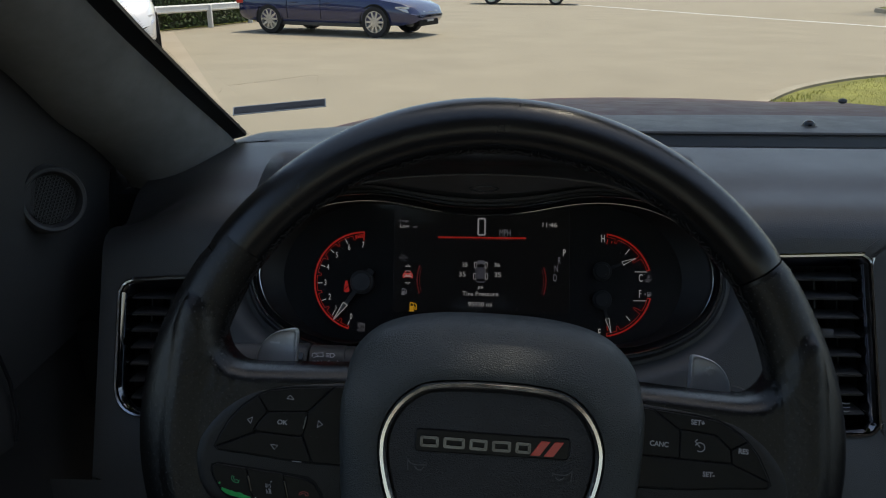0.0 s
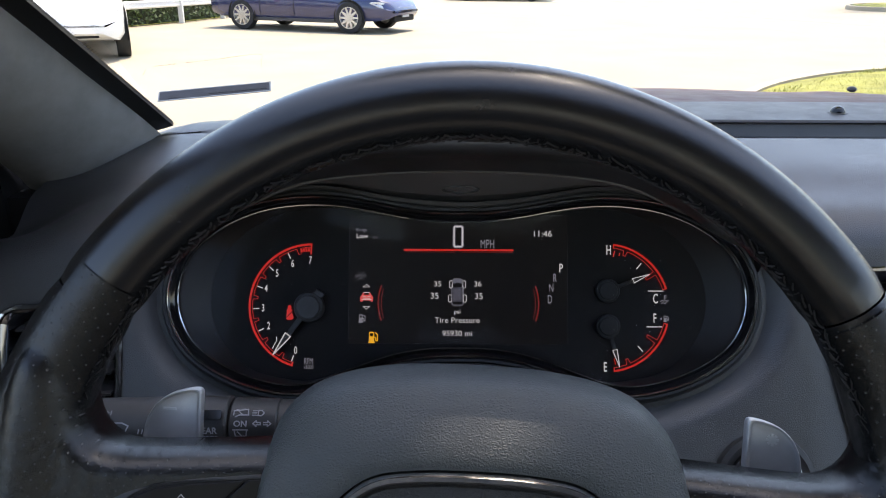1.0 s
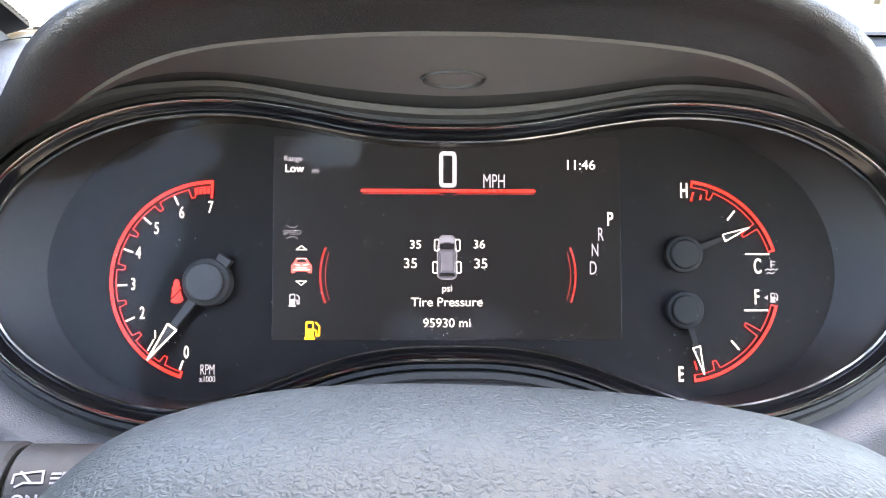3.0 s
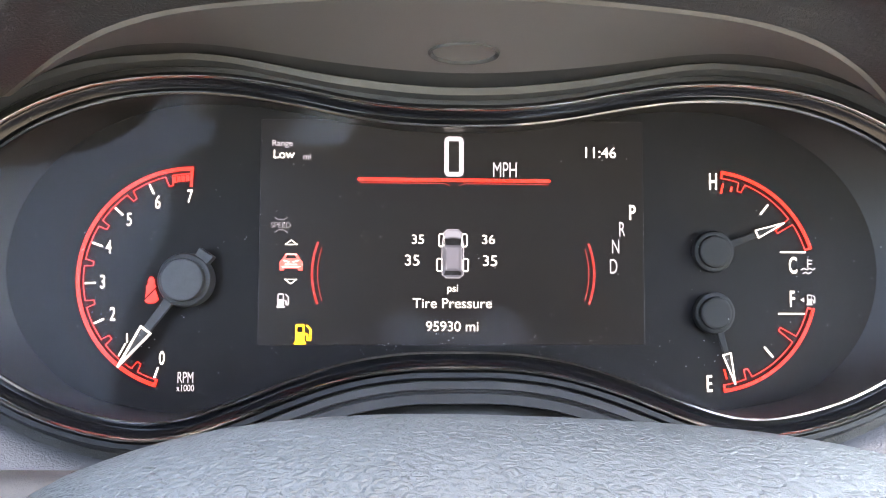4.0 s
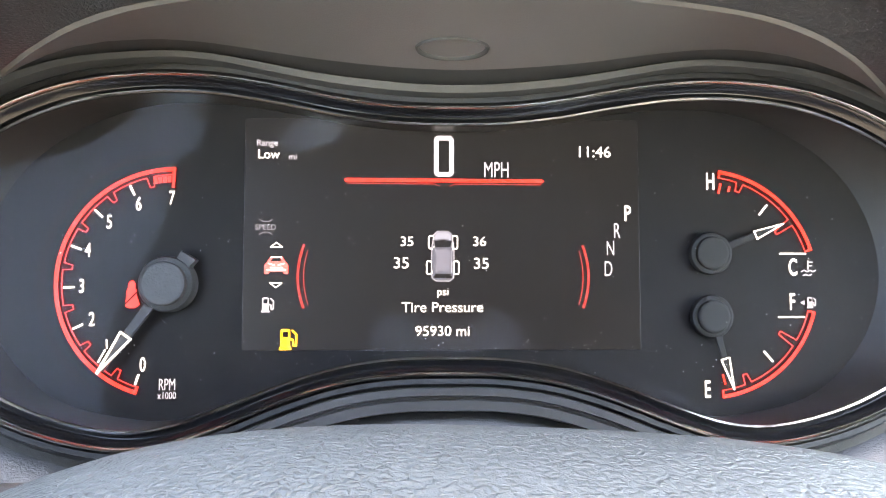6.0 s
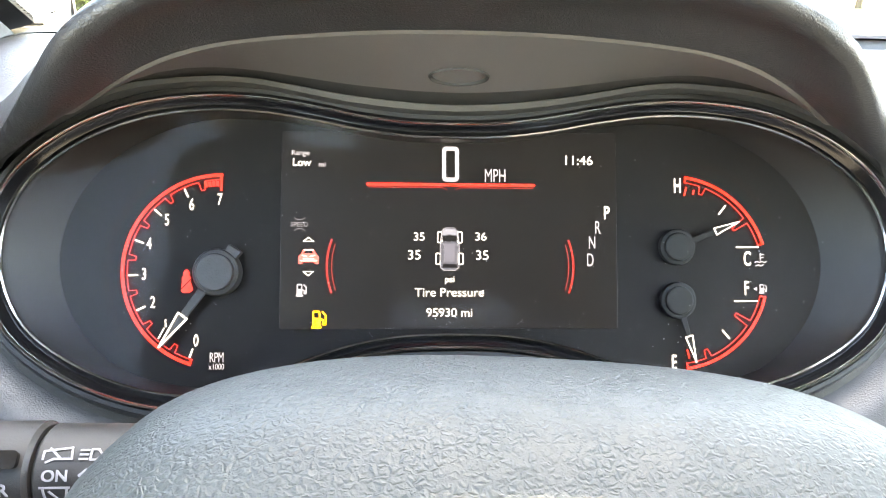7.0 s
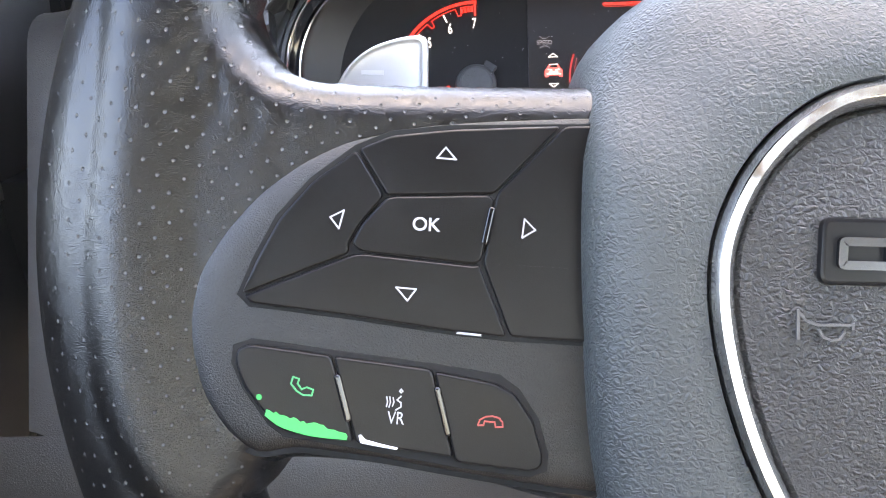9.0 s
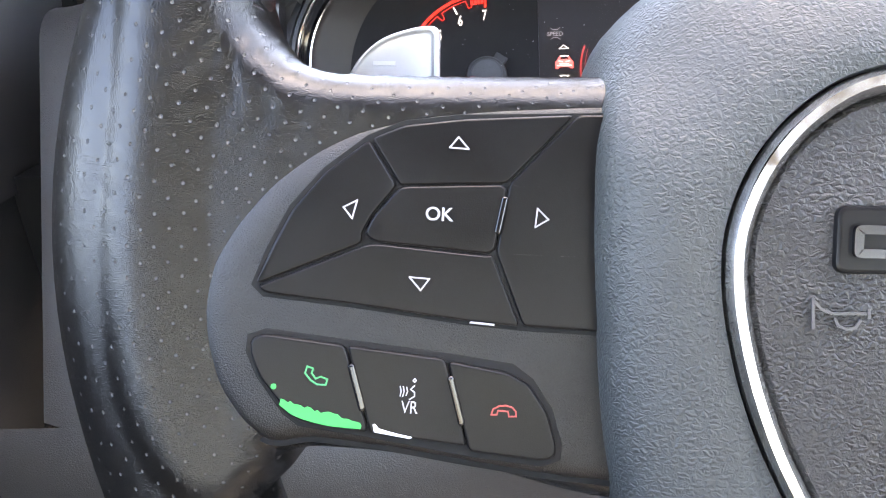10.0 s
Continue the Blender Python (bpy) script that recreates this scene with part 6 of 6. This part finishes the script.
island("grass_island", [(2.75, 7.4), (3.05, 8.0), (3.6, 8.75), (4.2, 9.35), (5.0, 9.95), (5.8, 10.3), (7.0, 10.5), (11, 10.4), (12, 8.0), (11, 5.6), (7, 5.0), (4.0, 5.6), (3.2, 6.5)], "kerbed island of short yellow-green grass")
random.seed(5)
blades = bmesh.new()
for _ in range(9000):
    x, y = random.uniform(3.1, 8.0), random.uniform(6.6, 10.7)
    if y > 7.8 + (x - 3.1) * 0.9 or y > 10.1:
        continue
    h, a = random.uniform(0.012, 0.03), random.uniform(0, 6.3)
    c, s = math.cos(a) * 0.006, math.sin(a) * 0.006
    t = (x + random.uniform(-0.02, 0.02), y + random.uniform(-0.02, 0.02), 0.165 + h)
    v = [blades.verts.new(q) for q in ((x - c, y - s, 0.15), (x + c, y + s, 0.15), t)]
    blades.faces.new(v)
me = bpy.data.meshes.new("grass_blades")
blades.to_mesh(me)
blades.free()
me.materials.append(BLADE)
tagged(new("grass_blades", me), "short blades of grass on the island", "grass", kind="stuff")
island("tree_island", [(15.0, 27.6), (15.3, 29.6), (17.5, 31.2), (22, 31.6), (24, 29), (22, 27.0), (17.5, 26.6)], "far kerbed island of grass under a tree")


def tree(x, y, height, spread, seed):
    """A tapered trunk with limbs and a loose crown of leaf clumps."""
    random.seed(seed)
    ob = thing("tree", pose(x, y, 0.12), "leafy shade tree on the kerbed island", "tree")
    trunk = bmesh.new()
    tube([(0, 0, 0), (0.05, 0, height * 0.2), (0.02, 0.05, height * 0.4), (0.1, 0, height * 0.75)], 0.13, 8, bm=trunk)
    tips = []
    for k in range(9):
        a, z = k * 2.4, height * random.uniform(0.3, 0.6)
        e = Vector((math.cos(a) * spread * random.uniform(0.5, 0.9), math.sin(a) * spread * random.uniform(0.5, 0.9), z + height * random.uniform(0.15, 0.35)))
        tube([(0.05, 0.02, z), tuple(Vector((0, 0, z)) * 0.5 + e * 0.5), tuple(e)], 0.045, 6, bm=trunk)
        tips += [e, e * 0.7 + Vector((0, 0, height * 0.2))]
    part("trunk", trunk, BARK, ob)
    leaf = bmesh.new()
    for _ in range(5200):
        e = random.choice(tips)
        p = e + Vector((random.gauss(0, 0.5), random.gauss(0, 0.5), random.gauss(0, 0.38)))
        s = random.uniform(0.05, 0.11)
        n = Vector((random.uniform(-1, 1), random.uniform(-1, 1), random.uniform(-1, 1))).normalized()
        t = n.orthogonal().normalized()
        b = n.cross(t)
        v = [leaf.verts.new(p + t * s), leaf.verts.new(p + b * s * 0.5), leaf.verts.new(p - t * s), leaf.verts.new(p - b * s * 0.5)]
        leaf.faces.new(v)
    me = bpy.data.meshes.new("crown")
    leaf.to_mesh(me)
    leaf.free()
    me.materials.append(HEDGE)
    crown = new("crown", me)
    crown.parent = ob
    return ob


tree(17.3, 29.0, 6.0, 2.4, 11)


def unseen_shade_tree(x, y):
    """An unseen tree added beside the car; its low limbs reach over the bonnet to shade the dashboard."""
    random.seed(21)
    ob = thing("tree", pose(x, y, 0.0), "unseen leafy tree added to shade the dashboard", "tree")
    trunk = bmesh.new()
    tube([(0, 0, 0), (-0.04, 0.02, 0.5), (0.0, 0.03, 1.6), (-0.15, 0.0, 3.0), (-0.3, 0.05, 4.4)], 0.15, 10, bm=trunk)
    tips = []
    for k in range(14):
        e = Vector((random.uniform(-3.9, -1.0), random.uniform(-1.0, -0.3), random.uniform(3.7, 4.2)))
        z = random.uniform(2.2, 3.4)
        tube([(-0.1, 0.02, z), tuple(Vector((-0.1, 0, z)) * 0.55 + e * 0.45 + Vector((0, 0, 0.2))), tuple(e)], 0.035, 6, bm=trunk)
        tips.append(e)
    part("trunk", trunk, BARK, ob)
    leaf = bmesh.new()
    while len(leaf.verts) < 4 * 11000:
        p = Vector((random.uniform(-4.4, -0.5), random.uniform(-1.4, 0.2), random.gauss(3.9, 0.22)))
        if ((p.x + 2.45) / 1.75) ** 2 + ((p.y + 0.62) / 0.75) ** 2 > random.uniform(0.8, 1.1):
            continue
        # leaves are left out here so a sun patch lands on the airbag cover
        across, along = x + p.x - 0.198 * (p.z - 1.20), y + p.y - 0.317 * (p.z - 1.20)
        if along < (0.484 if -0.05 < across < 0.048 else 0.37) + random.uniform(-0.008, 0.008):
            continue
        s = random.uniform(0.035, 0.075)
        n = Vector((random.uniform(-1, 1), random.uniform(-1, 1), random.uniform(0.2, 2.0))).normalized()
        t = n.orthogonal().normalized()
        b = n.cross(t)
        leaf.faces.new([leaf.verts.new(p + t * s), leaf.verts.new(p + b * s * 0.5), leaf.verts.new(p - t * s), leaf.verts.new(p - b * s * 0.5)])
    me = bpy.data.meshes.new("crown")
    leaf.to_mesh(me)
    leaf.free()
    me.materials.append(HEDGE)
    crown = new("crown", me)
    crown.parent = ob


unseen_shade_tree(3.4, 2.3)

# hedge behind a white rail
HEDGE_LINE = [(-9.4, 14.0), (-8.2, 16.4), (-7.35, 18.2), (-6.6, 20.1), (-6.1, 22.0), (-5.4, 26.0)]
line = spline(HEDGE_LINE, 60)
random.seed(9)
leaf = bmesh.new()
for _ in range(16000):
    q = line[random.randrange(60)]
    p = Vector((q[0] - 0.75 - random.uniform(-0.55, 0.7) , q[1] + random.uniform(-0.2, 0.2), random.uniform(0.02, 1.05 + 0.15 * math.sin(q[1] * 2.1))))
    s = random.uniform(0.03, 0.075)
    n = Vector((random.uniform(-0.3, 1), random.uniform(-1, 0.3), random.uniform(-0.2, 1))).normalized()
    t = n.orthogonal().normalized()
    t.rotate(Matrix.Rotation(random.uniform(0, 6.3), 3, n))
    b = n.cross(t)
    v = [leaf.verts.new(p + t * s), leaf.verts.new(p + b * s * 0.55), leaf.verts.new(p - t * s), leaf.verts.new(p - b * s * 0.55)]
    leaf.faces.new(v)
me = bpy.data.meshes.new("hedge")
leaf.to_mesh(me)
leaf.free()
me.materials.append(HEDGE)
tagged(new("hedge", me), "clipped green hedge behind the white rail", "hedge", kind="stuff")
# a solid core whose darker green paints the shade among the leaves
core = loft([[(q[0] - 0.75 + d, q[1], z) for q in line] for d, z in ((0.35, 0.0), (0.35, 0.8), (0.1, 0.95), (-0.35, 0.95), (-0.35, 0.0))], False)
tagged(part("hedge_core", core, material("hedge_shade", (0.02, 0.03, 0.008), 0.9, vary=0.5, vary_scale=6, bump=1, bump_scale=20, distance=0.05)), "dense inner growth of the hedge, coloured dark for its shade", "hedge", kind="stuff")
rail = thing("guard_rail", pose(0, 0, 0), "white painted metal rail on posts", "railing")
rows = [[(q[0] + d, q[1] - d * 0.3, 0.50 + h) for q in line] for d, h in ((0.0, -0.09), (0.03, -0.06), (0.02, 0.0), (0.03, 0.06), (0.0, 0.09), (-0.03, 0.09), (-0.03, -0.09))]
part("beam", loft(rows, False), RAIL, rail, "long white beam")
for i in range(3, 58, 9):
    q = line[i]
    part("post", box((q[0] - 0.06, q[1] - 0.05, 0), (q[0] + 0.06, q[1] + 0.05, 0.55), 0.01), RAIL, rail)
tagged(part("verge", loft([flat([(q[0] - 0.2, q[1]) for q in line], 0.02), flat([(q[0] - 3.5, q[1]) for q in line], 0.03)], False), GRASS), "strip of grass under the hedge", "lawn", kind="structure")


def car(name, m, paint, label, length=4.8, width=1.83, height=1.46, suv=False):
    """A parked car, nose along +x, standing on z = 0."""
    ob = thing(name, m, label, "car")
    L, Wd = length / 2, width / 2
    belt = 0.92 if not suv else 1.05
    low = 0.24 if not suv else 0.27
    st = [(-1.0, 0.72, 0.62, 0.45), (-0.97, 0.86, 0.90, 0.36), (-0.85, 0.97, 1.0, 0.30), (-0.6, 1.0, 1.04, 0.26), (-0.2, 1.0, 1.02, 0.25), (0.15, 1.0, 1.0, 0.25), (0.4, 1.0, 0.97, 0.25), (0.65, 0.98, 0.90, 0.26), (0.85, 0.93, 0.82, 0.28), (0.95, 0.84, 0.72, 0.32), (1.0, 0.66, 0.56, 0.40)]
    rows = []
    for s, wf, hf, lf in st:
        x, hw, hb = s * L, Wd * wf, belt * hf * (1.06 if suv and s > 0.5 else 1)
        z0 = low * lf / 0.25
        rows.append([(x, -hw * 0.90, z0), (x, -hw * 0.985, z0 + 0.10), (x, -hw, (z0 + hb) * 0.52), (x, -hw * 0.985, hb * 0.83), (x, -hw * 0.93, hb * 0.955), (x, -hw * 0.80, hb),
                     (x, 0, hb + 0.03), (x, hw * 0.80, hb), (x, hw * 0.93, hb * 0.955), (x, hw * 0.985, hb * 0.83), (x, hw, (z0 + hb) * 0.52), (x, hw * 0.985, z0 + 0.10), (x, hw * 0.90, z0)])
    part("body", loft(rows, True, True, True), paint, ob, "glossy body")
    cab0, cab1 = ((-0.78, 0.42) if not suv else (-0.97, 0.40))
    cab = []
    for s, wf, hz in ((cab0, 0.80, belt - 0.02), (cab0 + 0.25, 0.72, height - 0.04), (-0.18, 0.71, height), (0.06, 0.70, height - 0.03), (cab1, 0.82, belt - 0.04)):
        x, hw = s * L, Wd * wf
        cab.append([(x, -hw - 0.06, belt - 0.08), (x, -hw - 0.02, belt + (hz - belt) * 0.45), (x, -hw * 0.9, max(belt - 0.05, hz - 0.05)), (x, 0, hz), (x, hw * 0.9, max(belt - 0.05, hz - 0.05)), (x, hw + 0.02, belt + (hz - belt) * 0.45), (x, hw + 0.06, belt - 0.08)])
    part("glasshouse", loft(cab, False), CAR_GLASS, ob, "dark windows")
    part("roof", loft([[(x, y, z + 0.012) for x, y, z in row[2:5]] for row in cab[1:4]], False), paint, ob)
    for s in (-1, 1):
        for x0 in (-0.36, 0.02):
            part("door_line", tube([(x0 * L, s * (Wd + 0.002), low + 0.12), (x0 * L, s * (Wd * 0.995), belt * 0.9)], 0.006, 5), GAP, ob)
            part("door_handle", box((x0 * L + 0.1, s * Wd * 0.985 - 0.02, belt * 0.76), (x0 * L + 0.28, s * Wd * 0.985 + 0.02, belt * 0.79), 0.006), paint, ob)
        part("mirror", ball((cab1 * L - 0.25, s * (Wd + 0.08), belt + 0.07), 0.1, squash=(0.7, 1.0, 0.7)), paint, ob)
        part("sill", box((-0.5 * L, s * Wd * 0.93 - 0.03, low - 0.03), (0.5 * L, s * Wd * 0.93 + 0.03, low + 0.05), 0.01), SMOOTH, ob)
        head = spline([(0.80 * L, s * Wd * 0.93, belt * 0.70), (0.90 * L, s * Wd * 0.84, belt * 0.72), (0.955 * L, s * Wd * 0.62, belt * 0.66), (0.965 * L, s * Wd * 0.60, belt * 0.56), (0.91 * L, s * Wd * 0.86, belt * 0.58)], 24, True)
        c = head.mean(axis=0)
        part("headlight", loft([head, c + (head - c) * 0.9 + np.array((0.025, s * 0.02, 0.004)), c + (head - c) * 0.3 + np.array((0.04, s * 0.035, 0.006))], True, False, True), LAMP_GLASS, ob, "clear headlight")
        part("fog_light", ball((0.945 * L, s * Wd * 0.70, 0.40 if not suv else 0.5), 0.07, squash=(0.5, 1.2, 0.6)), LAMP_GLASS, ob)
        tail = box((-0.985 * L, s * Wd * 0.75 - 0.16, belt * 0.72), (-0.90 * L, s * Wd * 0.75 + 0.14, belt * 0.9), 0.03)
        part("tail_light", tail, STRIPE, ob, "red tail light")
    nose = 0.985 * L
    part("grille", box((nose - 0.12, -Wd * 0.42, belt * 0.42), (nose + 0.012, Wd * 0.42, belt * 0.62), 0.03), SATIN, ob, "dark grille")
    for k in range(5):
        z = belt * (0.45 + 0.035 * k)
        part("grille_bar", box((nose, -Wd * 0.40, z), (nose + 0.02, Wd * 0.40, z + 0.012), 0.003), CHROME, ob, "bright bar")
    part("lower_intake", box((nose - 0.15, -Wd * 0.55, 0.24 if not suv else 0.36), (nose - 0.01, Wd * 0.55, 0.36 if not suv else 0.48), 0.03), GAP, ob)
    part("number_plate", box((nose, -0.16, belt * 0.36), (nose + 0.025, 0.16, belt * 0.36 + 0.13), 0.004), PRINT, ob, "plain pale plate")
    wr = 0.33 if not suv else 0.37
    for sx in (-0.575, 0.60):
        for s in (-1, 1):
            arch_rows = [[(sx * L + r * math.cos(a), s * (Wd * 0.985 + o), wr + r * math.sin(a)) for a in np.linspace(-0.25, math.pi + 0.25, 24)] for r, o in ((wr + 0.05, 0.004), (wr + 0.03, 0.006), (wr - 0.02, -0.02))]
            part("wheel_arch", loft(arch_rows, False), GAP, ob)
            y = s * (Wd - 0.10)
            w = new("wheel")
            w.parent, w.location = ob, (sx * L, y, wr)
            ty = [[(r * math.cos(a), s * o, r * math.sin(a)) for a in np.linspace(0, 2 * math.pi, 36, endpoint=False)] for r, o in ((wr * 0.68, -0.1), (wr * 0.97, -0.1), (wr, -0.08), (wr, 0.08), (wr * 0.97, 0.10), (wr * 0.72, 0.105), (wr * 0.68, 0.09))]
            part("tyre", loft(ty), TYRE, w)
            rim_rows = [[(r * math.cos(a), s * o, r * math.sin(a)) for a in np.linspace(0, 2 * math.pi, 36, endpoint=False)] for r, o in ((wr * 0.70, 0.10), (wr * 0.66, 0.10), (wr * 0.62, 0.02), (wr * 0.1, 0.0))]
            rim_bm = loft(rim_rows, True, False, True)
            part("rim", rim_bm, ALLOY, w, "silver alloy rim")
            for k in range(10):
                a = k * math.pi / 5
                d, n = Vector((math.cos(a), 0, math.sin(a))), Vector((-math.sin(a), 0, math.cos(a)))
                o = Vector((0, s, 0))
                q = [d * wr * 0.12 + n * 0.03, d * wr * 0.66 + n * 0.018, d * wr * 0.66 - n * 0.018, d * wr * 0.12 - n * 0.03]
                part("wheel_spoke", loft([[v + o * 0.04 for v in q], [v + o * 0.095 for v in q]], True, True, True), ALLOY, w)
            part("hub_cap", warp(disc((0, 0), wr * 0.16, 0.05, 0.1, 16), lambda x, yy, z: (x, s * z, yy)), ALLOY, w)
    return ob


def stand(rear, front, flip=1):
    """The pose of a car from where two wheels of one side touch the ground; its middle lies beyond them."""
    d = Vector((front[0] - rear[0], front[1] - rear[1])).normalized()
    n = Vector((-d.y, d.x)) * flip
    mid = Vector(((front[0] + rear[0]) / 2, (front[1] + rear[1]) / 2)) + n * 0.85
    return pose(mid.x, mid.y, 0, 0, 0, math.degrees(math.atan2(d.y, d.x)))


car("sedan", stand((-4.62, 18.1), (-2.1, 17.05)), BLUE_PAINT, "dark blue parked sedan with silver wheels")
car("sedan", pose(2.6, 35.0, 0, 0, 0, 172), BLACK_PAINT, "black sedan parked far off")
car("suv", pose(-6.5, 13.4, 0, 0, 0, -66), WHITE_PAINT, "white parked car with a chromed black grille", 4.7, 1.9, 1.72, True)
